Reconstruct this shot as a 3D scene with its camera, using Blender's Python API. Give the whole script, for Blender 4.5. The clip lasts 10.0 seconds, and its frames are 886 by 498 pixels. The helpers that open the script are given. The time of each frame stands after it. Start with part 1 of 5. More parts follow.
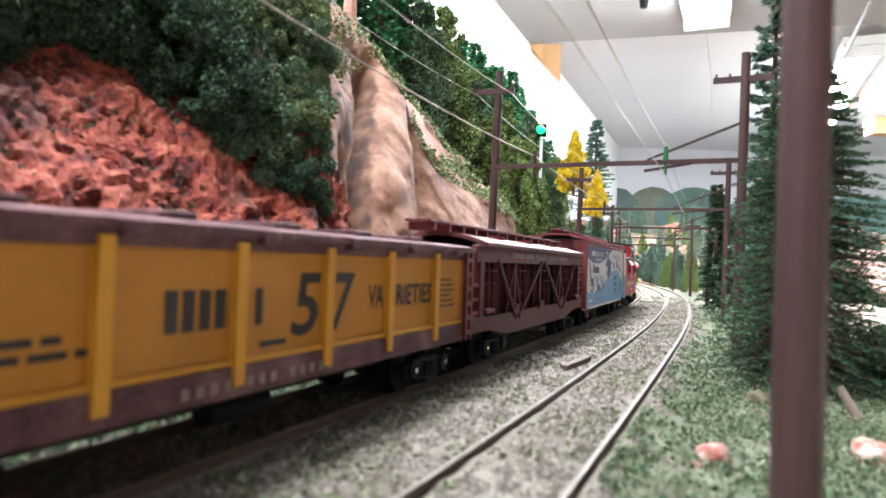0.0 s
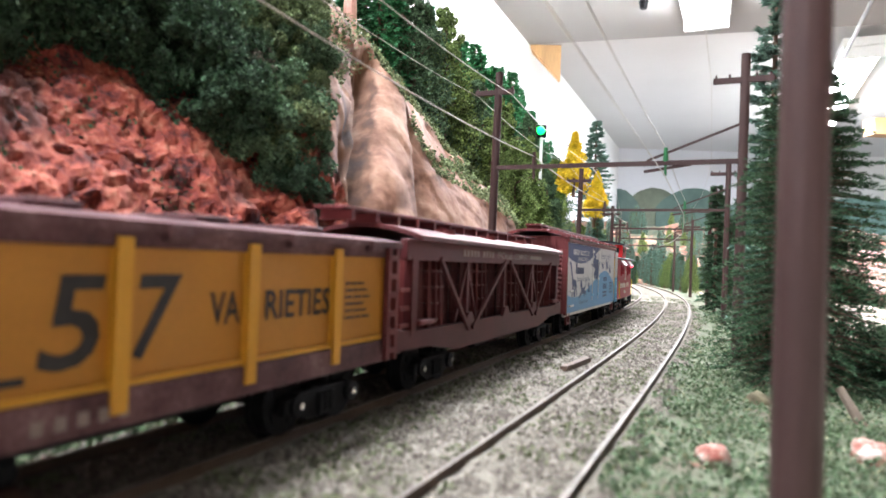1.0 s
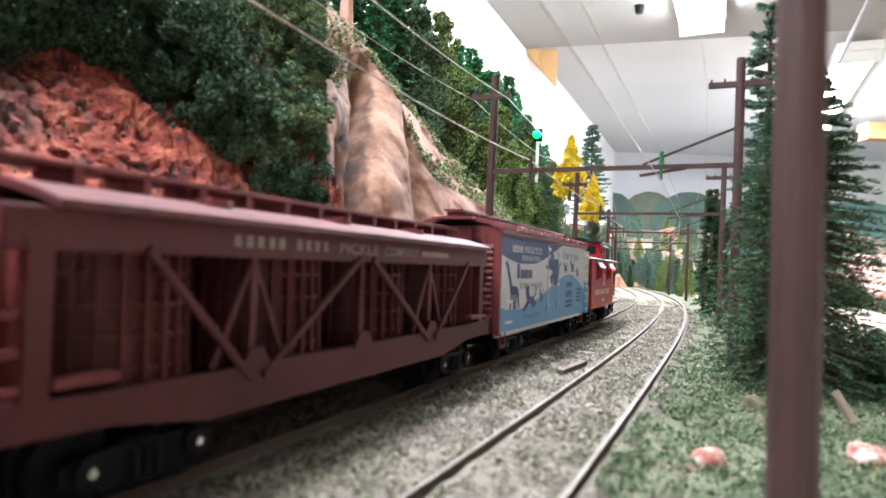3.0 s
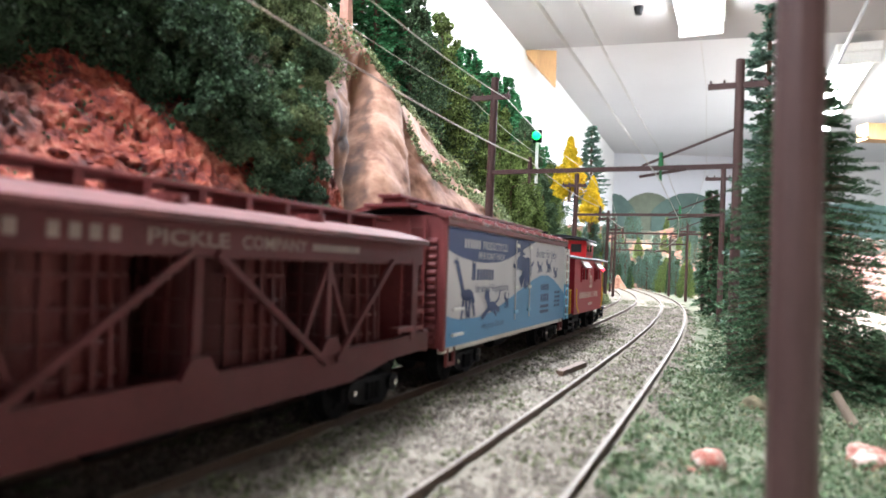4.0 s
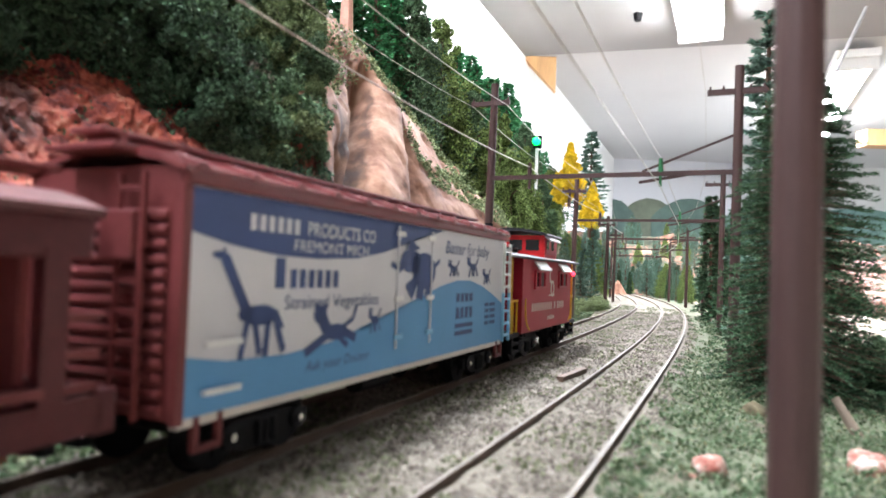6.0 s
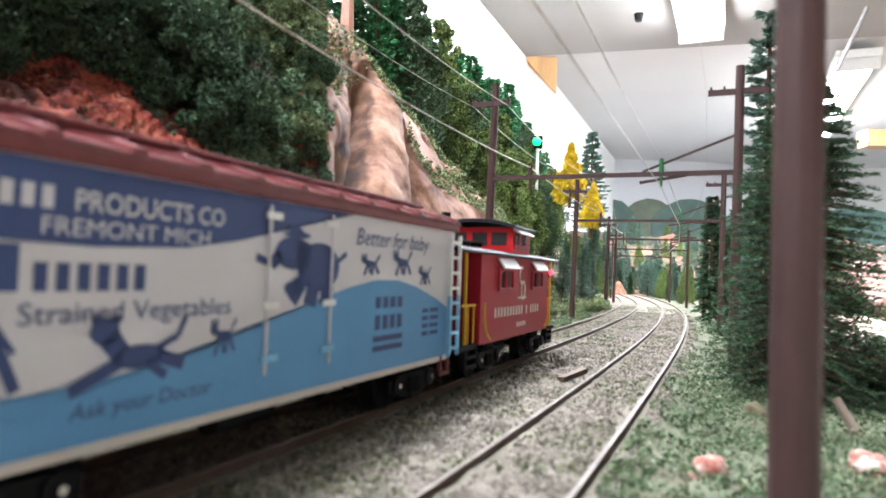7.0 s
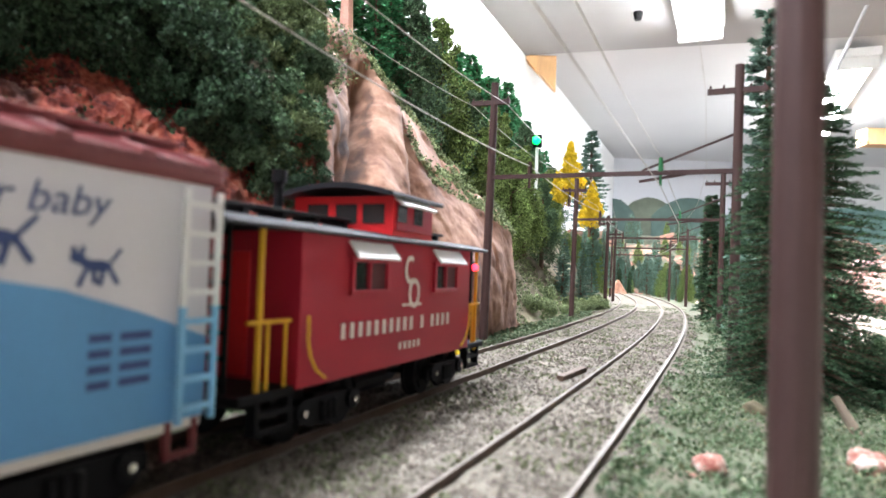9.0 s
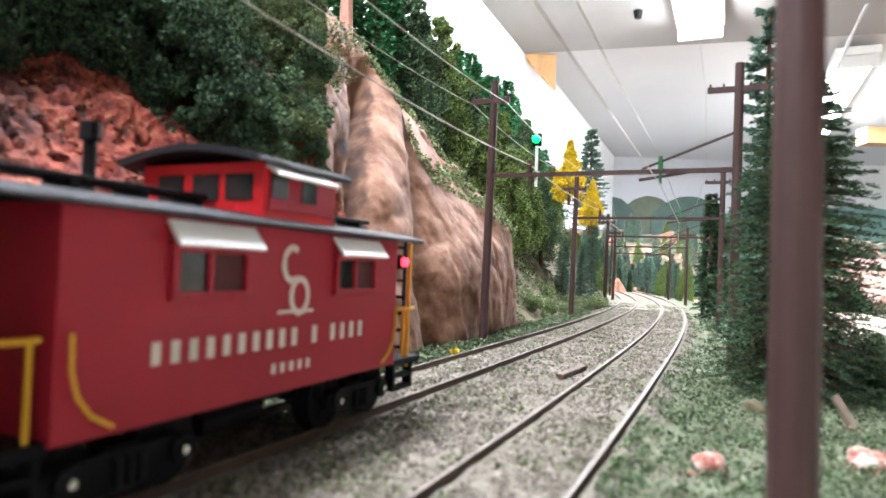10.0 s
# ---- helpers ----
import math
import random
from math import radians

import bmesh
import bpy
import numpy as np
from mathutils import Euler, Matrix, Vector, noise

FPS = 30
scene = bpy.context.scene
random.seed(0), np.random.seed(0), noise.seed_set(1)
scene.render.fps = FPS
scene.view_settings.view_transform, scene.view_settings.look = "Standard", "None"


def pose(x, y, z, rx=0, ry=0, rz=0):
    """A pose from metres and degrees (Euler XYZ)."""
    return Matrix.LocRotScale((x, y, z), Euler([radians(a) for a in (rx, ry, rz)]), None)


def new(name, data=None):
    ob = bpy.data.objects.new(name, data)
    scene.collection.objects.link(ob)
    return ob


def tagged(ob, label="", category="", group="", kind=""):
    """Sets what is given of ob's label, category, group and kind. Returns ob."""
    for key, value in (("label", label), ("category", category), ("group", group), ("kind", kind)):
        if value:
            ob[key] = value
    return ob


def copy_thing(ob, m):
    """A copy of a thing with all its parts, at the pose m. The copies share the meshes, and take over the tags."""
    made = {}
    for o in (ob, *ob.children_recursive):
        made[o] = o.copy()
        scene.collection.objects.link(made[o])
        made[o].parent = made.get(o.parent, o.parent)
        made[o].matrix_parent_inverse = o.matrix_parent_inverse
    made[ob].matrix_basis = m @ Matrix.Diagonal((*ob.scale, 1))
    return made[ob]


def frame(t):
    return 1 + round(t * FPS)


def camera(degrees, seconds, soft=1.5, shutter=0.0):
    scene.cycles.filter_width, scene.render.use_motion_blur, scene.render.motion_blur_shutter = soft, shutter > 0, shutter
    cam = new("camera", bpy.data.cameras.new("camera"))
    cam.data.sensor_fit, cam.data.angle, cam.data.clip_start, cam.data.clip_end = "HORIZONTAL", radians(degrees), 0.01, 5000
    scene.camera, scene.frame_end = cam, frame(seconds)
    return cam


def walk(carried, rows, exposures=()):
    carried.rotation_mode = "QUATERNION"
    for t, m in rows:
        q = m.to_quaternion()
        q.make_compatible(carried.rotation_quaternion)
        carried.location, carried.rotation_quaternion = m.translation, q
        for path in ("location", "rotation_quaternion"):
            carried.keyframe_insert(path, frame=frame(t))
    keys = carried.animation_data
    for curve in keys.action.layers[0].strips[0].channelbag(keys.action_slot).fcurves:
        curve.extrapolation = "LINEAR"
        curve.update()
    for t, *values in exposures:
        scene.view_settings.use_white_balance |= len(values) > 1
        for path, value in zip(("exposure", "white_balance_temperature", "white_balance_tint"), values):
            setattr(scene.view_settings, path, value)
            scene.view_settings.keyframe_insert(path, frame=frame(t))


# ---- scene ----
# ---- camera ----
MM = 0.001
EYE = 27.9


def aim(dx, dy):
    """The camera's turn: small drifts to the side and in height, in units of the lens."""
    return Matrix.Translation((0, 0, EYE * MM)) @ Euler((0, 0, math.atan(dx / 1150))).to_matrix().to_4x4() \
        @ Euler((radians(91.8616) + math.atan(dy / 1150), 0, 0)).to_matrix().to_4x4() @ pose(0, 0, 0, 0, 0, 2.0)


DRIFT = [(0, 7, -16), (0.5, 7, -14.5), (1.0, 7, -14.5), (1.5, 5.5, -14), (2.0, 5, -12), (2.5, 2, -9), (4.0, 0, -6), (4.5, -0.5, -0.5),
         (5.0, 2.5, 1.5), (5.5, 0, 3), (7.0, 1.5, 4.5), (7.5, 1, 4.5), (8.0, 0.7, 3), (8.5, 0.7, 3), (9.0, 0.4, 2.5), (9.5, 0.5, 2), (10.0, 0, 0)]
cam = camera(68.56, 10.0, soft=1.6)
cam.data.dof.use_dof, cam.data.dof.focus_distance, cam.data.dof.aperture_fstop = True, 0.42, 30.0
walk(cam, [(t, aim(dx, dy)) for t, dx, dy in DRIFT])

# ---- light ----
world = bpy.data.worlds.new("room_air")
scene.world = world
world.use_nodes = True
world.node_tree.nodes["Background"].inputs[0].default_value = (1, 0.98, 0.95, 1)
world.node_tree.nodes["Background"].inputs[1].default_value = 0.05
scene.view_settings.exposure = 0.32


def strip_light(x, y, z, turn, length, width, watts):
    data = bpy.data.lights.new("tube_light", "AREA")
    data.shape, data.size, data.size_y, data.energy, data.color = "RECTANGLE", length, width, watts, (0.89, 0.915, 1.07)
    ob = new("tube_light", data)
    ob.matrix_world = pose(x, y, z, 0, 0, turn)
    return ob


strip_light(0.42, 1.16, 0.660, 66, 1.2, 0.10, 18)
# unseen near lamp, added overhead to light the ground and cast the train's shadow
strip_light(-0.23, 0.0, 0.660, 66, 1.2, 0.10, 12)
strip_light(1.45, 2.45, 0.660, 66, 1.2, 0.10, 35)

# ---- track line: heading of the right track against the depth, in degrees ----
BEND = ((-400, 24.5), (85, 24), (250, 23), (480, 20), (700, 16), (950, 12), (1300, 10), (4000, 9))


def track_line():
    def step(y):
        a = radians(float(np.interp(y, [b[0] for b in BEND], [b[1] for b in BEND])))
        return 2 * math.sin(a), 2 * math.cos(a)
    ahead, back = [], []
    x, y = 7.0, 85.0
    for _ in range(1100):
        ahead.append((x, y))
        dx, dy = step(y)
        x, y = x + dx, y + dy
    x, y = 7.0, 85.0
    for _ in range(350):
        dx, dy = step(y)
        x, y = x - dx, y - dy
        back.append((x, y))
    return np.array(back[::-1] + ahead)


LINE = track_line()
LINE_S = (np.arange(len(LINE)) - 350) * 2.0
LINE_D = np.gradient(LINE, axis=0)
LINE_D /= np.linalg.norm(LINE_D, axis=1)[:, None]


def at(s, left, z=0.0):
    """Millimetres: along the right track, to the left of its centre, above its rail heads."""
    x, y = np.interp(s, LINE_S, LINE[:, 0]), np.interp(s, LINE_S, LINE[:, 1])
    dx, dy = np.interp(s, LINE_S, LINE_D[:, 0]), np.interp(s, LINE_S, LINE_D[:, 1])
    return np.stack(np.broadcast_arrays(x - dy * left, y + dx * left, z), -1)


def heading(s):
    return math.degrees(math.atan2(np.interp(s, LINE_S, LINE_D[:, 1]), np.interp(s, LINE_S, LINE_D[:, 0])))


def left_track(s):
    return np.interp(s, (150, 330, 560), (43.0, 41.5, 38.5))


def stand(s, left, z=0.0, turn=0.0, size=1.0, tilt=0.0):
    p = at(s, left, z) * MM
    return pose(*p, tilt, 0, heading(s) + turn) @ Matrix.Diagonal((size, size, size, 1))


# ---- materials ----
def ramp(nt, colours):
    r = nt.nodes.new("ShaderNodeValToRGB")
    els = r.color_ramp.elements
    while len(els) < len(colours):
        els.new(0.5)
    for i, (p, c) in enumerate(colours):
        els[i].position, els[i].color = p, (*c, 1)
    return r


def surface(name, colours, size=3.0, fine=0.6, rough=0.75, bump=0.3, metal=0.0, by="noise", depth=0.4, stretch=(1, 1, 1), spec=0.3):
    """Colours over a pattern: size and fine in millimetres, bump 0 to 1. by: noise, island or object."""
    m = bpy.data.materials.new(name)
    m.use_nodes = True
    nt = m.node_tree
    sh = nt.nodes["Principled BSDF"]
    sh.inputs["Roughness"].default_value, sh.inputs["Metallic"].default_value = rough, metal
    sh.inputs["Specular IOR Level"].default_value = spec
    co = nt.nodes.new("ShaderNodeTexCoord")
    mp = nt.nodes.new("ShaderNodeMapping")
    mp.inputs["Scale"].default_value = stretch
    nt.links.new(co.outputs["Object"], mp.inputs[0])
    big, small = nt.nodes.new("ShaderNodeTexNoise"), nt.nodes.new("ShaderNodeTexNoise")
    for n, s, d in ((big, size, 5), (small, fine, 3)):
        n.inputs["Scale"].default_value, n.inputs["Detail"].default_value = 1000.0 / s, d
        nt.links.new(mp.outputs[0], n.inputs["Vector"])
    mix = nt.nodes.new("ShaderNodeMix")
    mix.inputs[0].default_value = 0.35
    nt.links.new(small.outputs[0], mix.inputs[3])
    if by == "noise":
        nt.links.new(big.outputs[0], mix.inputs[2])
    elif by == "island":
        geo = nt.nodes.new("ShaderNodeNewGeometry")
        nt.links.new(geo.outputs["Random Per Island"], mix.inputs[2])
    else:
        inf = nt.nodes.new("ShaderNodeObjectInfo")
        nt.links.new(inf.outputs["Random"], mix.inputs[2])
    r = ramp(nt, colours)
    nt.links.new(mix.outputs[0], r.inputs[0])
    nt.links.new(r.outputs[0], sh.inputs["Base Color"])
    if bump:
        b = nt.nodes.new("ShaderNodeBump")
        b.inputs["Strength"].default_value, b.inputs["Distance"].default_value = bump, depth * MM
        nt.links.new(mix.outputs[0], b.inputs["Height"])
        nt.links.new(b.outputs[0], sh.inputs["Normal"])
    return m


def glow(name, colour, strength):
    m = bpy.data.materials.new(name)
    m.use_nodes = True
    sh = m.node_tree.nodes["Principled BSDF"]
    sh.inputs["Base Color"].default_value = (*colour, 1)
    sh.inputs["Emission Color"].default_value, sh.inputs["Emission Strength"].default_value = (*colour, 1), strength
    return m


def shades(c, lo=0.75, hi=1.2):
    return [(0.3, tuple(v * lo for v in c)), (0.7, tuple(min(1, v * hi) for v in c))]


BALLAST = surface("ballast_gravel", [(0.36, (0.085, 0.075, 0.055)), (0.5, (0.15, 0.135, 0.105)), (0.64, (0.205, 0.185, 0.15))], 14.0, 0.9, 0.95, 0.8, depth=1.0)
STONES = surface("gravel_stones", [(0.15, (0.085, 0.068, 0.055)), (0.55, (0.18, 0.16, 0.13)), (0.9, (0.30, 0.27, 0.23))], 2.0, 0.5, 0.9, 0.2, by="island")
PALE_TURF = surface("pale_turf_foam", [(0.2, (0.095, 0.105, 0.055)), (0.5, (0.145, 0.16, 0.09)), (0.8, (0.21, 0.225, 0.135))], 4.0, 0.8, 0.95, 0.3, by="island")
TURF = surface("turf_foam", [(0.2, (0.055, 0.092, 0.047)), (0.5, (0.105, 0.158, 0.08)), (0.75, (0.175, 0.20, 0.125)), (0.95, (0.29, 0.27, 0.14))], 4.0, 0.8, 0.95, 0.5, by="island")
MEADOW = surface("meadow_ground", [(0.36, (0.115, 0.092, 0.066)), (0.5, (0.095, 0.115, 0.068)), (0.64, (0.18, 0.17, 0.125))], 9.0, 1.2, 0.95, 0.9, depth=1.2)
YARD = surface("pale_yard", [(0.38, (0.22, 0.17, 0.12)), (0.5, (0.45, 0.36, 0.28)), (0.62, (0.66, 0.58, 0.50))], 60.0, 6.0, 0.95, 0.6, depth=1.5)
EARTH = surface("hill_earth", [(0.3, (0.06, 0.05, 0.03)), (0.55, (0.14, 0.12, 0.07)), (0.75, (0.10, 0.15, 0.06))], 9.0, 1.5, 0.95, 0.9, depth=1.5)
RED_ROCK = surface("red_rock", [(0.36, (0.04, 0.01, 0.01)), (0.45, (0.17, 0.03, 0.02)), (0.54, (0.29, 0.062, 0.036)), (0.63, (0.37, 0.135, 0.085)), (0.74, (0.44, 0.28, 0.21))], 7.0, 1.3, 0.85, 1.0, depth=2.2)
TAN_ROCK = surface("tan_rock", [(0.35, (0.10, 0.043, 0.024)), (0.44, (0.20, 0.095, 0.058)), (0.53, (0.29, 0.155, 0.10)), (0.68, (0.39, 0.24, 0.165))], 26.0, 3.0, 0.8, 0.4, depth=0.9)
def streak(m, colour, size, tall, lo, hi, amount):
    """Brown run-off streaks on a surface: an upright noise mixes in a second colour."""
    nt = m.node_tree
    sh = nt.nodes["Principled BSDF"]
    old = sh.inputs["Base Color"].links[0].from_socket
    co, mp, n = nt.nodes.new("ShaderNodeTexCoord"), nt.nodes.new("ShaderNodeMapping"), nt.nodes.new("ShaderNodeTexNoise")
    mp.inputs["Scale"].default_value = (1, 1, tall)
    n.inputs["Scale"].default_value, n.inputs["Detail"].default_value = 1000.0 / size, 4
    nt.links.new(co.outputs["Object"], mp.inputs[0])
    nt.links.new(mp.outputs[0], n.inputs["Vector"])
    r = ramp(nt, [(lo, (0, 0, 0)), (hi, (amount,) * 3)])
    nt.links.new(n.outputs[0], r.inputs[0])
    mix = nt.nodes.new("ShaderNodeMix")
    mix.data_type = "RGBA"
    nt.links.new(r.outputs[0], mix.inputs[0])
    nt.links.new(old, mix.inputs[6])
    mix.inputs[7].default_value = (*colour, 1)
    nt.links.new(mix.outputs[2], sh.inputs["Base Color"])


streak(TAN_ROCK, (0.11, 0.045, 0.022), 18.0, 0.6, 0.55, 0.68, 0.7)


def cleft_stain(m, middle, half, colours):
    """Brown run-off down two clefts: a band of bearings with a ragged edge and its own streaks."""
    nt = m.node_tree
    sh = nt.nodes["Principled BSDF"]
    old = sh.inputs["Base Color"].links[0].from_socket

    def math_node(op, a, b):
        q = nt.nodes.new("ShaderNodeMath")
        q.operation = op
        for i, v in enumerate((a, b)):
            if isinstance(v, (int, float)):
                q.inputs[i].default_value = v
            else:
                nt.links.new(v, q.inputs[i])
        return q.outputs[0]
    co, xyz = nt.nodes.new("ShaderNodeTexCoord"), nt.nodes.new("ShaderNodeSeparateXYZ")
    nt.links.new(co.outputs["Object"], xyz.inputs[0])
    mp = nt.nodes.new("ShaderNodeMapping")
    mp.inputs["Scale"].default_value = (1, 1, 0.2)
    nt.links.new(co.outputs["Object"], mp.inputs[0])
    edge, grain = nt.nodes.new("ShaderNodeTexNoise"), nt.nodes.new("ShaderNodeTexNoise")
    edge.inputs["Scale"].default_value, grain.inputs["Scale"].default_value = 110, 120
    edge.inputs["Detail"].default_value = grain.inputs["Detail"].default_value = 4
    nt.links.new(co.outputs["Object"], edge.inputs["Vector"])
    nt.links.new(mp.outputs[0], grain.inputs["Vector"])
    off = math_node("ABSOLUTE", math_node("SUBTRACT", math_node("DIVIDE", xyz.outputs[0], xyz.outputs[1]), middle), 0)
    off = math_node("ADD", math_node("DIVIDE", off, half), math_node("MULTIPLY", math_node("SUBTRACT", edge.outputs[0], 0.5), 1.1))
    keep = ramp(nt, [(0.72, (0.9, 0.9, 0.9)), (1.0, (0, 0, 0))])
    nt.links.new(off, keep.inputs[0])
    brown = ramp(nt, colours)
    nt.links.new(grain.outputs[0], brown.inputs[0])
    mix = nt.nodes.new("ShaderNodeMix")
    mix.data_type = "RGBA"
    nt.links.new(keep.outputs[0], mix.inputs[0])
    nt.links.new(old, mix.inputs[6])
    nt.links.new(brown.outputs[0], mix.inputs[7])
    nt.links.new(mix.outputs[2], sh.inputs["Base Color"])


cleft_stain(TAN_ROCK, -0.148, 0.032, [(0.36, (0.03, 0.013, 0.008)), (0.47, (0.09, 0.038, 0.019)), (0.56, (0.19, 0.09, 0.05)), (0.68, (0.30, 0.175, 0.11))])
streak(RED_ROCK, (0.05, 0.025, 0.02), 16.0, 0.7, 0.54, 0.66, 0.8)
RAIL_SIDE = surface("rail_side", shades((0.10, 0.065, 0.045)), 3.0, 0.5, 0.7, 0.3)
RAIL_TOP = surface("rail_head", shades((0.165, 0.14, 0.115), 0.5, 1.4), 9.0, 0.8, 0.55, 0.1)
POLE = surface("pole_brown", shades((0.058, 0.030, 0.027)), 6.0, 0.8, 0.55, 0.3, stretch=(1, 1, 0.2))
WIRE = surface("wire_metal", shades((0.55, 0.52, 0.47)), 2.0, 0.5, 0.45, 0.0, metal=0.5)
GREEN_GLASS = surface("green_insulator", shades((0.03, 0.16, 0.06)), 2.0, 0.5, 0.3, 0.0)
MAROON = surface("maroon_paint", shades((0.085, 0.016, 0.018)), 9.0, 0.7, 0.5, 0.12)
MAROON_DARK = surface("maroon_weathered", [(0.34, (0.05, 0.018, 0.02)), (0.5, (0.105, 0.042, 0.046)), (0.62, (0.17, 0.085, 0.085)), (0.72, (0.27, 0.18, 0.17))], 7.0, 0.7, 0.6, 0.2)
OXIDE = surface("oxide_red", shades((0.16, 0.036, 0.036)), 9.0, 0.7, 0.5, 0.15)
ROOF_OXIDE = surface("dusty_oxide_roof", shades((0.105, 0.027, 0.027), 0.55, 1.5), 6.0, 0.8, 0.5, 0.3, spec=0.4)
ROOF_GLOSS = surface("glossy_oxide_roof", shades((0.16, 0.045, 0.045), 0.7, 1.3), 7.0, 0.8, 0.22, 0.15, spec=0.8)
RUST = surface("rusty_rock", shades((0.20, 0.075, 0.045), 0.5, 1.4), 6.0, 1.0, 0.8, 0.6, depth=0.8)
VAT_WOOD = surface("vat_wood", shades((0.085, 0.017, 0.016)), 5.0, 0.7, 0.6, 0.2, by="object", stretch=(1, 1, 0.2))
MUSTARD = surface("mustard_paint", shades((0.44, 0.18, 0.022), 0.84, 1.12), 14.0, 0.6, 0.5, 0.06)
MUSTARD_POST = surface("mustard_post_paint", shades((0.60, 0.28, 0.026), 0.9, 1.08), 9.0, 0.6, 0.45, 0.06)
INK = surface("black_ink", shades((0.035, 0.03, 0.03)), 2.0, 0.4, 0.6, 0.0)
NAVY = surface("navy_print", shades((0.045, 0.075, 0.20), 0.9, 1.1), 12.0, 0.5, 0.45, 0.04)
SKY_BLUE = surface("sky_blue_print", shades((0.115, 0.32, 0.58), 0.93, 1.06), 14.0, 0.5, 0.4, 0.04)
OFF_WHITE = surface("off_white_print", shades((0.66, 0.65, 0.68), 0.94, 1.05), 14.0, 0.5, 0.45, 0.04)
WHITE = surface("white_paint", shades((0.80, 0.80, 0.78), 0.95, 1.05), 9.0, 0.5, 0.45, 0.04)
PALE_BLUE = surface("pale_blue_paint", shades((0.25, 0.55, 0.78)), 9.0, 0.5, 0.4, 0.04)
RED = surface("caboose_red", shades((0.37, 0.016, 0.033), 0.93, 1.08), 14.0, 0.5, 0.42, 0.05)
RED_TRIM = surface("bright_red_trim", shades((0.62, 0.02, 0.025), 0.95, 1.05), 9.0, 0.5, 0.4, 0.04)
BLACK = surface("black_plastic", shades((0.007, 0.007, 0.008), 0.8, 1.3), 5.0, 0.6, 0.65, 0.15, spec=0.15)
ROOF_BLACK = surface("roof_black", shades((0.014, 0.015, 0.018)), 8.0, 0.7, 0.6, 0.15, spec=0.25)
# grey for the eave strips: a highlight on the black roof edges, put into colour
GREY_EDGE = surface("grey_edge_highlight", shades((0.10, 0.11, 0.125), 0.5, 1.5), 4.0, 0.6, 0.5, 0.1)
YELLOW = surface("yellow_rail_paint", shades((0.75, 0.42, 0.03), 0.95, 1.05), 9.0, 0.5, 0.45, 0.04)
STEEL = surface("axle_steel", shades((0.75, 0.73, 0.70)), 3.0, 0.5, 0.25, 0.0, metal=1.0)
DIM_LETTER = surface("dim_lettering", shades((0.24, 0.18, 0.16)), 3.0, 0.5, 0.6, 0.0)
LETTER = surface("cream_lettering", shades((0.72, 0.66, 0.60), 0.95, 1.05), 4.0, 0.5, 0.5, 0.0)
DARK_GLASS = surface("dark_window_glass", shades((0.03, 0.035, 0.035)), 6.0, 1.0, 0.08, 0.0, spec=0.6)
BARK = surface("bark", shades((0.13, 0.085, 0.06)), 4.0, 0.6, 0.9, 0.5)
PINK_BARK = surface("pale_pink_trunk", shades((0.55, 0.30, 0.23)), 6.0, 1.0, 0.7, 0.2)
PLASTER = surface("white_wall", shades((0.84, 0.84, 0.83), 0.97, 1.03), 300.0, 9.0, 0.8, 0.03)
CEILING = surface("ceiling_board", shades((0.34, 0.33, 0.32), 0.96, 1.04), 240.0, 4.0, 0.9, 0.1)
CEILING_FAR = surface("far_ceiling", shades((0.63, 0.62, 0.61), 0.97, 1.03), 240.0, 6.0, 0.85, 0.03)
PINE_BOARD = surface("pine_board", shades((0.60, 0.36, 0.17)), 30.0, 3.0, 0.6, 0.1, stretch=(1, 1, 0.1))


def foliage(name, c, lo=0.45, hi=1.7):
    return surface(name, [(0.2, tuple(v * lo for v in c)), (0.5, c), (0.85, tuple(min(1, v * hi) for v in c))], 6.0, 9.0, 0.85, 0.0, by="island", spec=0.15)


F_DARK = foliage("dark_green_foam", (0.042, 0.078, 0.042), 0.4, 2.0)
F_MID = foliage("mid_green_foam", (0.085, 0.14, 0.075), 0.4, 1.8)
F_OLIVE = foliage("olive_foam", (0.135, 0.175, 0.08), 0.35, 1.8)
F_PALE = foliage("pale_green_foam", (0.20, 0.25, 0.125))
F_GREY = foliage("dusty_grey_foam", (0.15, 0.13, 0.10))
F_PINE = foliage("pine_needles", (0.045, 0.088, 0.045), 0.3, 2.0)
F_BLUE = foliage("blue_green_needles", (0.12, 0.20, 0.155))
F_GREEN = foliage("bright_green_needles", (0.055, 0.20, 0.085))
F_YELLOW = foliage("yellow_foam", (0.72, 0.52, 0.03), 0.7, 1.2)
F_ORANGE = foliage("orange_foam", (0.55, 0.20, 0.08))


# ---- builders (all sizes in millimetres) ----
def mesh(name, verts, faces, material, smooth=False):
    me = bpy.data.meshes.new(name)
    v = np.asarray(verts, dtype=float) * MM
    me.from_pydata(v.tolist() if len(v) < 3000 else [tuple(r) for r in v.tolist()], [], [tuple(f) for f in (faces.tolist() if isinstance(faces, np.ndarray) else faces)])
    me.materials.append(material)
    if smooth:
        me.polygons.foreach_set("use_smooth", [True] * len(me.polygons))
    me.update()
    return me


def part(name, bm, material, parent, label="", smooth=False):
    """One mesh object under a thing or a part, from a bmesh in millimetres."""
    bmesh.ops.scale(bm, vec=(MM, MM, MM), verts=bm.verts)
    bmesh.ops.recalc_face_normals(bm, faces=bm.faces)
    me = bpy.data.meshes.new(name)
    bm.to_mesh(me)
    bm.free()
    me.materials.append(material)
    if smooth:
        me.polygons.foreach_set("use_smooth", [True] * len(me.polygons))
    return hang(name, me, parent, label)


def hang(name, me, parent, label="", at_mm=(0, 0, 0), m=None):
    ob = new(name, me)
    ob.parent = parent
    ob.matrix_local = m if m is not None else Matrix.Translation(Vector(at_mm) * MM)
    return tagged(ob, label)


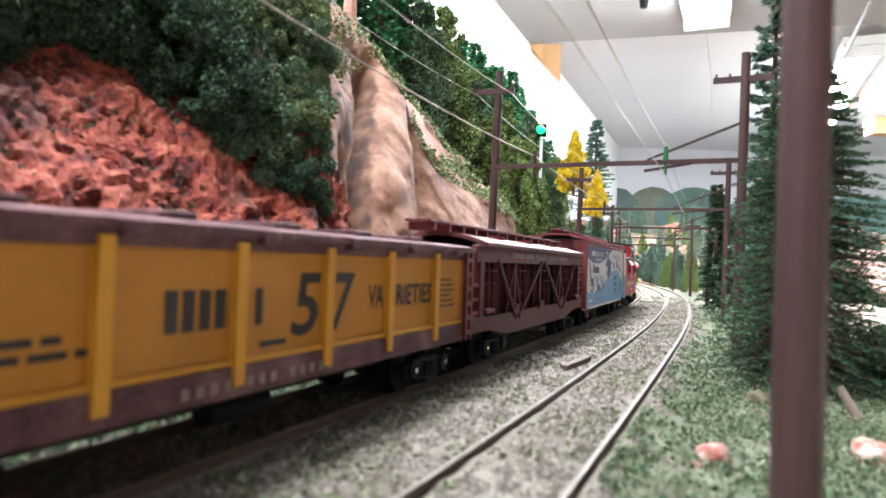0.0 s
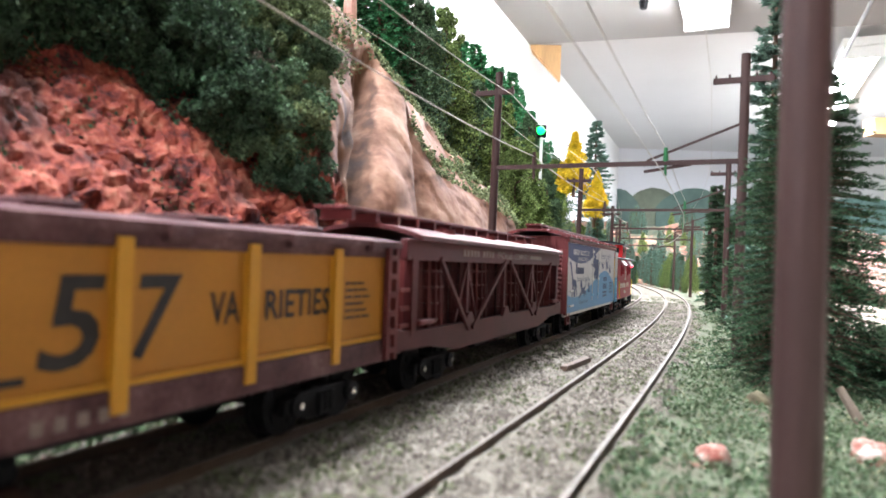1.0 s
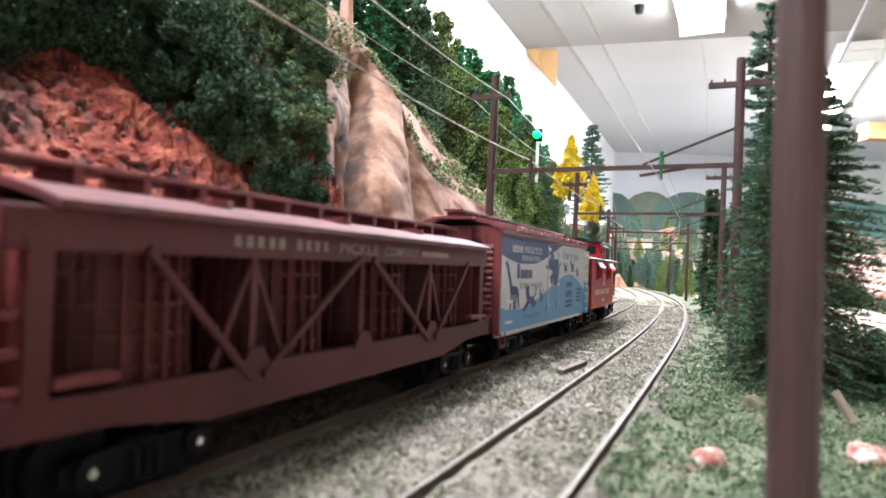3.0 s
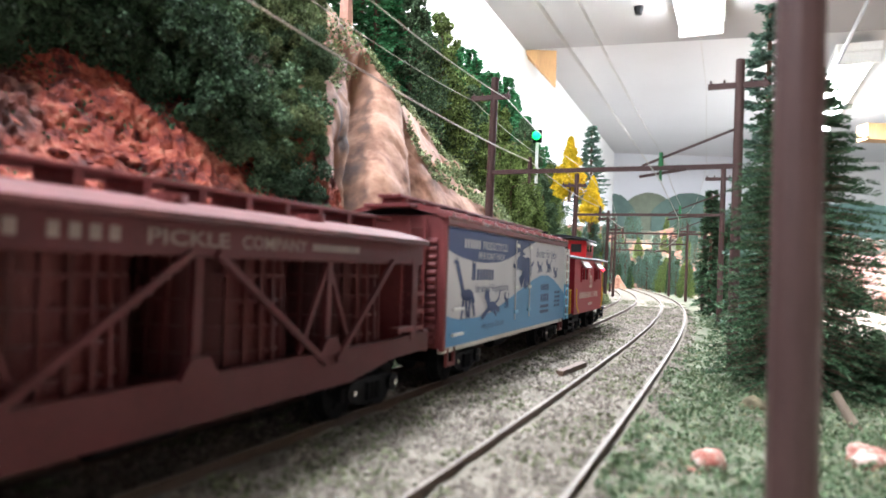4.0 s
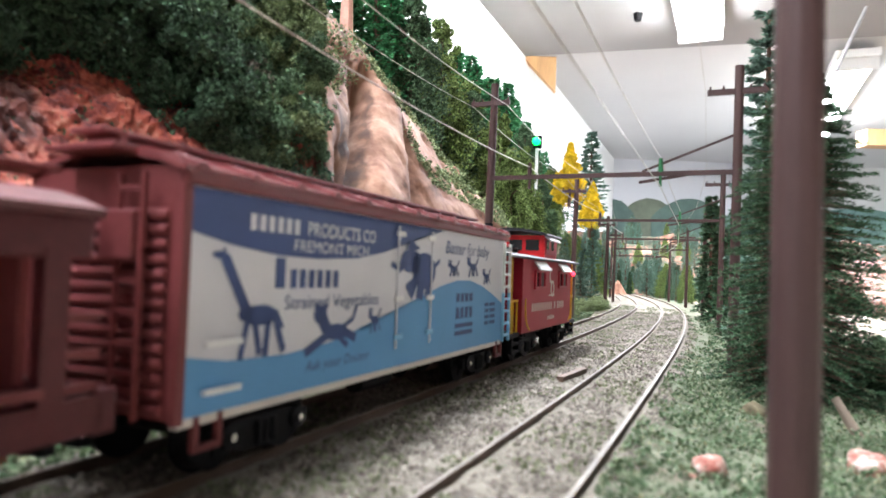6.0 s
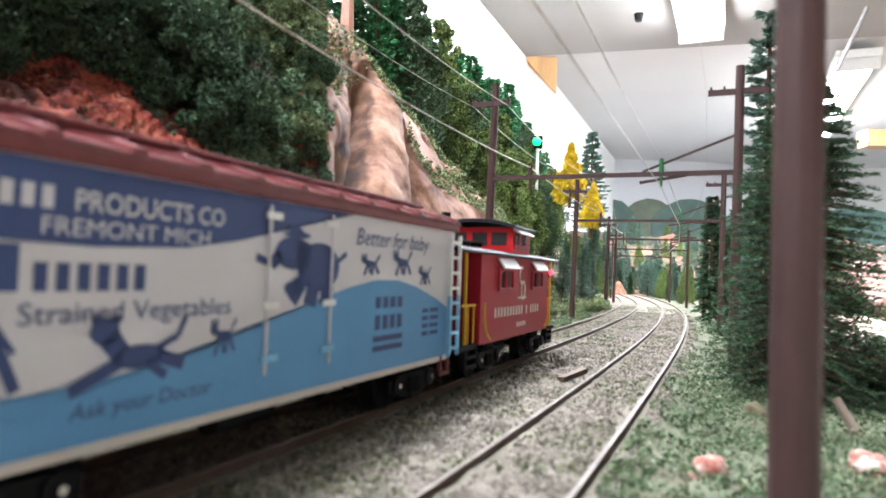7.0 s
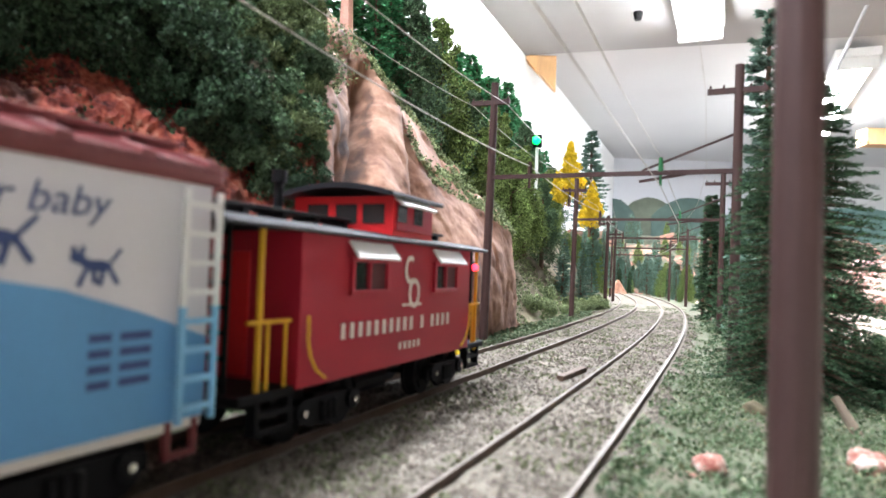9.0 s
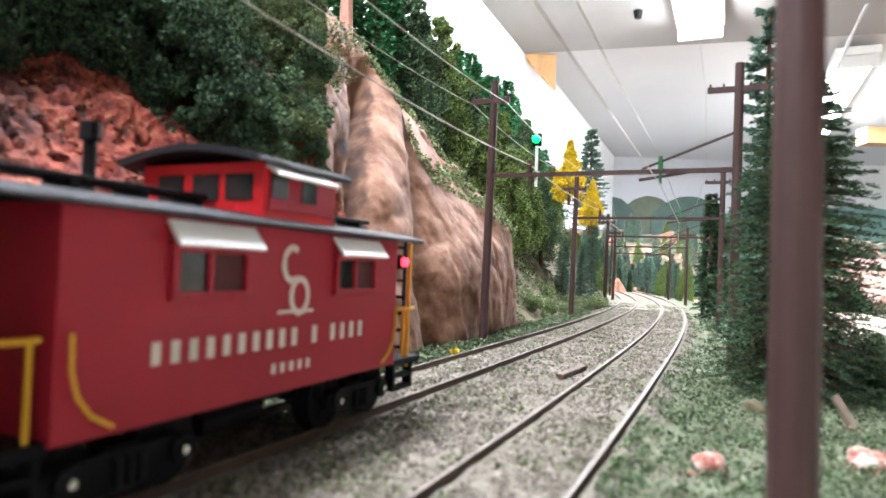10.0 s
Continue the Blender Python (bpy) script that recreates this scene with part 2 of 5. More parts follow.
def thing(name, m, label, category, group="", kind=""):
    ob = new(name)
    ob.empty_display_size = 0.01
    ob.matrix_world = m
    return tagged(ob, label, category, group, kind)


def box(bm, x0, x1, y0, y1, z0, z1, bevel=0.0, turn=None):
    m = Matrix.Translation(((x0 + x1) / 2, (y0 + y1) / 2, (z0 + z1) / 2))
    if turn:
        m = m @ turn
    got = bmesh.ops.create_cube(bm, size=1, matrix=m @ Matrix.Diagonal((x1 - x0, y1 - y0, z1 - z0, 1)))
    if bevel:
        vs = set(got["verts"])
        es = [e for e in bm.edges if e.verts[0] in vs and e.verts[1] in vs]
        bmesh.ops.bevel(bm, geom=es, offset=bevel, segments=2, affect="EDGES", profile=0.5)
    return bm


def bar(bm, a, b, r, sides=6, r2=None):
    """A round bar from a to b."""
    a, b = Vector(a), Vector(b)
    d = b - a
    m = Matrix.Translation((a + b) / 2) @ d.to_track_quat("Z", "Y").to_matrix().to_4x4()
    bmesh.ops.create_cone(bm, segments=sides, radius1=r, radius2=r if r2 is None else r2, depth=d.length, cap_ends=True, matrix=m)
    return bm


def beam(bm, a, b, w, h):
    """A square bar from a to b, w across in the level, h the other way."""
    a, b = Vector(a), Vector(b)
    d = b - a
    m = Matrix.Translation((a + b) / 2) @ d.to_track_quat("X", "Z").to_matrix().to_4x4()
    bmesh.ops.create_cube(bm, size=1, matrix=m @ Matrix.Diagonal((d.length, w, h, 1)))
    return bm


def B():
    return bmesh.new()


def prism(bm, outline, y0, y1):
    """An outline in x and z, given depth in y."""
    front = [bm.verts.new((x, y0, z)) for x, z in outline]
    back = [bm.verts.new((x, y1, z)) for x, z in outline]
    f = [bm.faces.new(front), bm.faces.new(back[::-1])]
    n = len(outline)
    for i in range(n):
        bm.faces.new((front[i], back[i], back[(i + 1) % n], front[(i + 1) % n]))
    bmesh.ops.triangulate(bm, faces=f)
    return bm


def lettering(name, body, x0, x1, z0, z1, y, material, parent, lean=0.0, label="", bold=0.0):
    """Raised letters that fill a rectangle on the side that faces -y."""
    cu = bpy.data.curves.new("letters", "FONT")
    cu.body, cu.extrude, cu.resolution_u, cu.offset = body, 0.0, 3, bold
    tmp = new("letters", cu)
    bpy.context.view_layer.update()
    me = bpy.data.meshes.new_from_object(tmp.evaluated_get(bpy.context.evaluated_depsgraph_get()))
    bpy.data.objects.remove(tmp)
    me.name = name
    v = np.array([p.co[:] for p in me.vertices])
    lo, hi = v.min(0), v.max(0)
    u = (v - lo) / np.maximum(hi - lo, 1e-6)
    out = np.stack([x0 + u[:, 0] * (x1 - x0) + lean * u[:, 1] * (z1 - z0), np.full(len(v), y), z0 + u[:, 1] * (z1 - z0)], 1) * MM
    me.vertices.foreach_set("co", out.ravel())
    me.materials.clear()
    me.materials.append(material)
    me.update()
    return hang(name, me, parent, label)


def word_bars(name, x0, x1, z0, z1, y, counts, material, parent, gap=0.25, label=""):
    """Upright bars the size of letters, in groups the size of words; small print gets one bar a word."""
    w = (x1 - x0) / (sum(counts) + 0.8 * (len(counts) - 1))
    x = x0
    for c in counts:
        if z1 - z0 < 1.1:
            part(name, box(B(), x, x + c * w, y, y + 0.1, z0, z1), material, parent, label)
            x += c * w
        else:
            for _ in range(c):
                part(name, box(B(), x + gap * w * 0.5, x + w * (1 - gap * 0.5), y, y + 0.1, z0, z1), material, parent, label)
                x += w
        x += 0.8 * w


def leaves(points, size, rng, flat=0.0):
    """Small diamond leaves at the points; returns verts and faces."""
    n = len(points)
    u = rng.normal(size=(n, 3))
    u[:, 2] *= 1 - flat
    u /= np.linalg.norm(u, axis=1)[:, None]
    w = rng.normal(size=(n, 3))
    v = np.cross(u, w)
    v /= np.linalg.norm(v, axis=1)[:, None] + 1e-9
    k = (size * rng.uniform(0.55, 1.35, n))[:, None]
    bend = np.cross(u, v) * k * 0.35
    V = np.stack([points - u * k, points + v * k * 0.7 + bend, points + u * k, points - v * k * 0.7 + bend], 1).reshape(-1, 3)
    i = np.arange(n)[:, None] * 4
    F = np.concatenate([i + np.array([[0, 1, 2]]), i + np.array([[0, 2, 3]])], 0)
    return V, F


def clump_points(rng, rx, ry, rz, lumps, per, spread=0.45):
    """Points on the skins of many small lumps that together fill an uneven rounded mass."""
    d = rng.normal(size=(lumps, 3))
    d /= np.linalg.norm(d, axis=1)[:, None]
    c = d * (rng.uniform(0.25, 1.0, lumps) ** 0.5)[:, None] * np.array([rx, ry, rz])
    r = spread * min(rx, ry, rz) * rng.uniform(0.5, 1.2, lumps)
    q = rng.normal(size=(lumps, per, 3))
    q /= np.linalg.norm(q, axis=2)[:, :, None]
    return (c[:, None] + q * (r[:, None] * rng.uniform(0.6, 1.1, (lumps, per)))[:, :, None]).reshape(-1, 3)


# ---- ground and hill ----
def ruffle(p, size, seed=0.0):
    return noise.noise(Vector((p[0] / size + seed, p[1] / size - seed, p[2] / size + 2.3 * seed)))


HILL_S = (-260, -40, 0, 30, 60, 90, 120, 150, 180, 205, 232, 246, 260, 320, 420, 600, 900, 1500)
HILL_FOOT = (66, 66, 66, 66, 66, 66, 65, 65, 66, 67, 68, 71, 71, 68, 66, 64, 64, 64)
HILL_LIP = (140, 140, 135, 125, 115, 105, 112, 112, 106, 94, 82, 80, 115, 135, 140, 135, 130, 130)
HILL_TOP = (85, 85, 85, 82, 82, 92, 108, 119, 100, 78, 62, 57, 36, 85, 95, 90, 70, 60)
HILL_STEEP = (0.6, 0.6, 0.6, 0.6, 0.55, 0.5, 0.6, 0.62, 0.55, 0.45, 0.34, 0.30, 0.8, 1.0, 1.0, 1.0, 1.0, 1.0)


def hill(s, left):
    foot, lip, top, steep = (np.interp(s, HILL_S, q) for q in (HILL_FOOT, HILL_LIP, HILL_TOP, HILL_STEEP))
    x = np.clip((left - foot) / (lip - foot), 0, 1)
    rise = 1.15 * np.maximum(left - lip, 0)
    return -1.5 + (top + 1.5) * x ** steep + 75 * (1 - np.exp(-rise / 75)) * (x >= 1)


def sheet(name, ss, ls, height, material, smooth=True):
    S, Lq = np.meshgrid(ss, ls, indexing="ij")
    Z = height(S, Lq)
    P = at(S.ravel(), Lq.ravel(), Z.ravel())
    a, b = len(ss), len(ls)
    i = (np.arange(a - 1)[:, None] * b + np.arange(b - 1)[None]).ravel()
    F = np.stack([i, i + b, i + b + 1, i + 1], 1)
    return P, F, S.ravel(), Lq.ravel()


def bed(S, Lq):
    z = np.interp(Lq, (-30, -22, -13, 20, 30, 54, 58, 75), (-4.2, -3.4, -1.5, -1.4, -0.7, -0.6, -1.4, -1.6))
    return z


def rough(P, amp, size, seed=0.0, along=(0, 0, 1)):
    d = np.array([ruffle(p, size, seed) * 0.7 + ruffle(p, size * 0.37, seed + 5) * 0.3 for p in P])
    return P + d[:, None] * amp * np.array(along)


steps_near = np.concatenate([np.arange(-260, 420, 5.0), np.arange(420, 2190, 20.0)])
P, F, _, _ = sheet("track_bed", steps_near, np.arange(-15, 70.1, 2.5), bed, BALLAST)
track_bed = tagged(new("track_bed", mesh("track_bed", rough(P, 0.7, 4.0), F, BALLAST, True)), "grey-brown gravel track bed with green flecks", "ground", kind="structure")
P, F, _, _ = sheet("ground", steps_near, np.concatenate([np.arange(-60, -14, 2.5), [-14.4]]), bed, MEADOW)
tagged(new("ground", mesh("ground", rough(P, 2.4, 11.0, 3.0), F, MEADOW, True)), "grassy green ground beside the tracks", "ground", kind="structure")
P, F, _, _ = sheet("ground_beyond", np.concatenate([np.arange(-260, 420, 20.0), np.arange(420, 2190, 60.0)]),
                   -np.array([2600, 2000, 1400, 900, 600, 400, 280, 200, 150, 120, 100, 85, 72, 64, 59.5]), lambda S, Lq: -4.4 - np.clip(-Lq - 60, 0, 80) * 0.08, MEADOW)
tagged(new("ground_beyond", mesh("ground_beyond", rough(P, 5, 40.0, 7.0), F, YARD, True)), "pale earth ground reaching into the room", "ground", kind="structure")

# hill under everything on the mountain side
ss = np.concatenate([np.arange(-260, 420, 5.0), np.arange(420, 1500, 15.0)])
ls = np.concatenate([np.arange(60, 200, 4.0), np.arange(200, 500, 24.0)])
P, F, S_, L_ = sheet("hillside", ss, ls, hill, EARTH)
P[:, 2] -= 26.0 * np.clip((262 - S_) / 12, 0, 1) * np.clip((128 - L_) / 8, 0, 1)
tagged(new("hillside", mesh("hillside", rough(P, 5.0, 14.0, 1.0), F, EARTH, True)), "steep brown hillside with moss and scrub", "hillside", kind="structure")


def face_normals(P, a, b):
    G = P.reshape(a, b, 3)
    n = np.cross(np.gradient(G, axis=0), np.gradient(G, axis=1)).reshape(-1, 3)
    return n / (np.linalg.norm(n, axis=1)[:, None] + 1e-9)


def crag(p, size):
    """Broken facets: height by the nearest of scattered centres."""
    d, q = noise.voronoi(Vector((p[0] / size, p[1] / size, p[2] / size)))
    return (noise.cell(Vector(q[0]) * 7.3) - 0.5) + 0.9 * (d[1] - d[0])


# crumpled red rock slope
ss, ls = np.arange(-110, 80, 1.1), np.concatenate([np.arange(64.5, 80, 0.7), np.arange(80, 150, 1.1)])
P, F, _, _ = sheet("red", ss, ls, hill, RED_ROCK)
n = face_normals(P, len(ss), len(ls))
d = np.array([crag(p, 19) * 1.3 + ruffle(p, 11, 2) * 3.0 + abs(ruffle(p, 5.0, 5)) * 2.6 + ruffle(p, 2.4, 9) * 1.5 for p in P])
red_slope = tagged(new("red_rock_slope", mesh("red_rock_slope", P + n * (d + 2.5)[:, None], F, RED_ROCK, False)), "crumbling red rock slope with salmon highlights", "rock")


def red_block(seed):
    """A broken flat-sided block of rock, half a dozen millimetres long."""
    bm = B()
    bmesh.ops.create_icosphere(bm, subdivisions=2, radius=3.0)
    for v in bm.verts:
        q = crag(v.co + Vector((seed * 11.0, 0, 0)), 3.4)
        v.co = Vector((v.co.x * 1.35, v.co.y, v.co.z * 0.6)) * (1 + 0.35 * q)
    bmesh.ops.scale(bm, vec=(MM,) * 3, verts=bm.verts)
    me = bpy.data.meshes.new("rock_block")
    bm.to_mesh(me)
    bm.free()
    me.materials.append(RED_ROCK)
    return me


BLOCKS = [red_block(k) for k in range(4)]
rock_rng = random.Random(5)
for k in range(64):
    s, left = rock_rng.uniform(-50, 74), rock_rng.uniform(70, 130)
    hang("rock_block", BLOCKS[k % 4], red_slope, m=stand(s, left, float(hill(s, left)) + rock_rng.uniform(0.5, 3.0), rock_rng.uniform(0, 360), rock_rng.uniform(0.45, 1.15), rock_rng.uniform(20, 60)))

# the cliff's crest: height against bearing; above it the rock steps back to a second slope
CREST_B, CREST_Z = zip(*((-0.1953, 132), (-0.1374, 118), (-0.0814, 96), (-0.0387, 70.5), (-0.0202, 64.5), (-0.0032, 62.5), (0.0375, 60), (0.0816, 53), (0.1171, 46)))


def bump_at(b, centre, width):
    return math.exp(-((b - centre) / width) ** 2)


def cliff_relief(p):
    """How far the rock stands out: two upright clefts, a smooth pillar, a rounded lower boss."""
    b, z = p[0] / p[1], p[2]
    crest = float(np.interp(b, CREST_B, CREST_Z))
    wob = 0.004 * ruffle((0, 0, z), 16, 3) + 0.002 * ruffle((0, 0, z), 5, 7)
    d = 0.9 * (math.tanh((crest - z) / 1.6) - 1) * (1 if b > -0.1233 else 0.4)
    d -= 10.0 * bump_at(b + wob, -0.130, 0.013) * min(1, max(0, (114 - z) / 20)) + 9.0 * bump_at(b - wob, -0.160, 0.010) * min(1, max(0, (84 - z) / 24)) + 3.0 * bump_at(b + wob, -0.1494, 0.004)
    d += 2.5 * bump_at(b, -0.0776, 0.034) + 2.0 * bump_at(b, -0.1881, 0.012)
    d -= 5.0 * bump_at(b + 0.0006 * (z - 30), -0.0282, 0.012) * (1 if z < crest else 0.3)
    d += 4.0 * bump_at(b, 0.0449, 0.055) * bump_at(z, 34, 22)
    return d + ruffle(p, 34, 2) * 2.5 + abs(ruffle(p, 19, 6)) * 2.0 + ruffle(p, 4.5, 4) * 0.35 + crag(p, 14) * 0.7


# smooth tan cliff with upright folds
ss, rows = np.arange(74, 263, 1.1), np.concatenate([np.linspace(0, 1, 84), 1 + np.linspace(0.02, 0.3, 9)])
foot, lip, top, steep = (np.interp(ss, HILL_S, q)[:, None] for q in (HILL_FOOT, HILL_LIP, HILL_TOP, HILL_STEEP))
L_ = foot + (lip - foot) * np.where(rows <= 1, np.minimum(rows, 1) ** (1 / steep), rows)
Z_ = np.where(rows <= 1, -1.5 + (top + 1.5) * rows, hill(ss[:, None], L_))
S_, L_ = np.broadcast_to(ss[:, None], L_.shape).ravel(), L_.ravel()
P = at(S_, L_, Z_.ravel())
cell = (np.arange(len(ss) - 1)[:, None] * len(rows) + np.arange(len(rows) - 1)[None]).ravel()
F = np.stack([cell, cell + len(rows), cell + len(rows) + 1, cell + 1], 1)
n = face_normals(P, len(ss), len(rows))
d = np.array([cliff_relief(p) for p in P])
CLIFF, CLIFF_N, CLIFF_S, CLIFF_L = P + n * d[:, None], n, S_, L_
cliff_mesh = mesh("tan_cliff", CLIFF, F, TAN_ROCK, True)
tagged(new("tan_cliff", cliff_mesh), "smooth tan plaster cliff with brown streaks and folds", "rock")


# ---- rails ----
def rail(name, off, z, label):
    prof = ((-0.34, 0.0), (0.34, 0.0), (0.34, -0.35), (0.18, -0.6), (0.18, -1.6), (0.95, -2.2), (-0.95, -2.2), (-0.18, -1.6), (-0.18, -0.6), (-0.34, -0.35))
    s = np.concatenate([np.arange(-260, 700, 6.0), np.arange(700, 1400, 15.0)])
    lat = off(s)
    rings = [at(s, lat + y, z + h) for y, h in prof]
    V = np.stack(rings, 1).reshape(-1, 3)
    k = len(prof)
    faces, caps = [], []
    for i in range(len(s) - 1):
        for j in range(k):
            q = (i * k + j, i * k + (j + 1) % k, (i + 1) * k + (j + 1) % k, (i + 1) * k + j)
            faces.append(q)
            caps.append(1 if j == 0 else 0)
    me = mesh(name, V, faces, RAIL_SIDE)
    me.materials.append(RAIL_TOP)
    me.polygons.foreach_set("material_index", caps)
    return hang(name, me, label)


for title, off, z in (("right", lambda s: 0 * s - 1.2, 0.0), ("left", left_track, 1.0)):
    tr = thing("railway_track", pose(0, 0, 0), "model railway track with worn bright rail heads in gravel", "railway track", "pair of tracks")
    for side in (-8.6, 8.6):
        ob = rail("rail", lambda s, o=off, q=side: o(s) + q, z, tr)


# ---- train ----
def wheel_mesh():
    bm = B()
    for y in (-8.3, 8.3):
        sgn = 1 if y > 0 else -1
        bar(bm, (0, y - 1.1, 0), (0, y + 1.1, 0), 4.7, 20)
        bar(bm, (0, y - sgn * 1.1, 0), (0, y - sgn * 1.7, 0), 5.3, 20)
        for k in range(4):
            a = k * math.pi / 2 + 0.4
            box(bm, math.cos(a) * 2.6 - 0.8, math.cos(a) * 2.6 + 0.8, y + sgn * 1.1 - 0.25, y + sgn * 1.1 + 0.25, math.sin(a) * 2.6 - 0.8, math.sin(a) * 2.6 + 0.8)
    bar(bm, (0, -10.6, 0), (0, 10.6, 0), 0.9, 8)
    bmesh.ops.scale(bm, vec=(MM,) * 3, verts=bm.verts)
    me = bpy.data.meshes.new("wheelset")
    bm.to_mesh(me)
    bm.free()
    me.materials.append(BLACK)
    return me


def frame_mesh():
    bm = B()
    for y in (-11.2, 11.2):
        prism(bm, [(-10, 5.6), (-7, 6.4), (7, 6.4), (10, 5.6), (10, 3.6), (7, 3.4), (4.5, 2.0), (-4.5, 2.0), (-7, 3.4), (-10, 3.6)], y - 0.6, y + 0.6)
        for x in (-7.2, 7.2):
            bar(bm, (x, y - 1.2, 4.7), (x, y + 1.2, 4.7), 1.7, 10)
        for x in (-1.5, 0.0, 1.5):
            bar(bm, (x, y - 0.9, 2.6), (x, y - 0.9, 5.8), 0.55, 6)
    box(bm, -2.6, 2.6, -11, 11, 4.2, 6.8, 0.3)
    bmesh.ops.scale(bm, vec=(MM,) * 3, verts=bm.verts)
    me = bpy.data.meshes.new("truck")
    bm.to_mesh(me)
    bm.free()
    me.materials.append(BLACK)
    return me


def cap_mesh():
    bm = B()
    bar(bm, (0, -0.3, 0), (0, 0.3, 0), 0.55, 8)
    bmesh.ops.scale(bm, vec=(MM,) * 3, verts=bm.verts)
    me = bpy.data.meshes.new("axle_cap")
    bm.to_mesh(me)
    bm.free()
    me.materials.append(STEEL)
    return me


WHEELS, TRUCK, CAPS = wheel_mesh(), frame_mesh(), cap_mesh()
ROLLING = []
CARS = []


def running_gear(car, half, z_floor, ends):
    for x in (-half, half):
        tr = hang("truck", TRUCK, car, "", (x, 0, 0))
        for dx in (-7.2, 7.2):
            w = hang("wheelset", WHEELS, tr, "", (dx, 0, 4.7))
            ROLLING.append((w, dx))
            for y in (-12.6, 12.6):
                hang("axle_cap", CAPS, tr, "bright steel axle end", (dx, y, 4.7))
    for sgn in (-1, 1):
        bm = B()
        box(bm, sgn * ends - (0 if sgn > 0 else 3.2), sgn * ends + (3.2 if sgn > 0 else 0), -1.2, 1.2, 5.2, 7.4, 0.3)
        box(bm, sgn * (ends + 2.2) - 1.0, sgn * (ends + 2.2) + 1.0, -2.0, 2.0, 4.8, 8.0, 0.4)
        part("coupler", bm, BLACK, car)
    bm = B()
    for y in (-5, 5):
        box(bm, -half + 4, half - 4, y - 0.8, y + 0.8, z_floor - 2.6, z_floor, 0.2)
    bar(bm, (-9, -6, z_floor - 3.2), (3, -6, z_floor - 3.2), 2.0, 10)
    part("underframe", bm, BLACK, car)


def gable_roof(x0, x1, y, eave, peak, thick, n=8):
    """A low arched roof."""
    bm = B()
    rows = []
    for x in (x0, x1):
        up = [bm.verts.new((x, -y + 2 * y * i / n, eave + (peak - eave) * (1 - (2 * i / n - 1) ** 2))) for i in range(n + 1)]
        lo = [bm.verts.new((v.co.x, v.co.y, v.co.z - thick)) for v in up]
        rows.append((up, lo))
    (u0, l0), (u1, l1) = rows
    for i in range(n):
        bm.faces.new((u0[i], u1[i], u1[i + 1], u0[i + 1]))
        bm.faces.new((l0[i], l0[i + 1], l1[i + 1], l1[i]))
        bm.faces.new((u0[i], u0[i + 1], l0[i + 1], l0[i]))
        bm.faces.new((u1[i], l1[i], l1[i + 1], u1[i + 1]))
    bm.faces.new((u0[0], l0[0], l1[0], u1[0]))
    bm.faces.new((u0[n], u1[n], l1[n], l0[n]))
    return bm


def ladder(bm, x0, x1, y, z0, z1, n, r=0.45):
    for x in (x0, x1):
        box(bm, x - r, x + r, y - r, y + r, z0, z1)
    for i in range(n):
        z = z0 + (z1 - z0) * (i + 0.5) / n
        box(bm, x0 - r, x1 + r, y - r, y + r, z - r, z + r)
    return bm


def running_board(car, x0, x1, z, material, width=3.2):
    bm = B()
    for y in (-width * 0.66, 0, width * 0.66):
        box(bm, x0, x1, y - width * 0.3, y + width * 0.3, z, z + 0.7, 0.1)
    k = x0 + 3
    while k < x1:
        box(bm, k - 0.6, k + 0.6, -width, width, z - 2.0, z)
        k += 9.5
    part("running_board", bm, material, car)


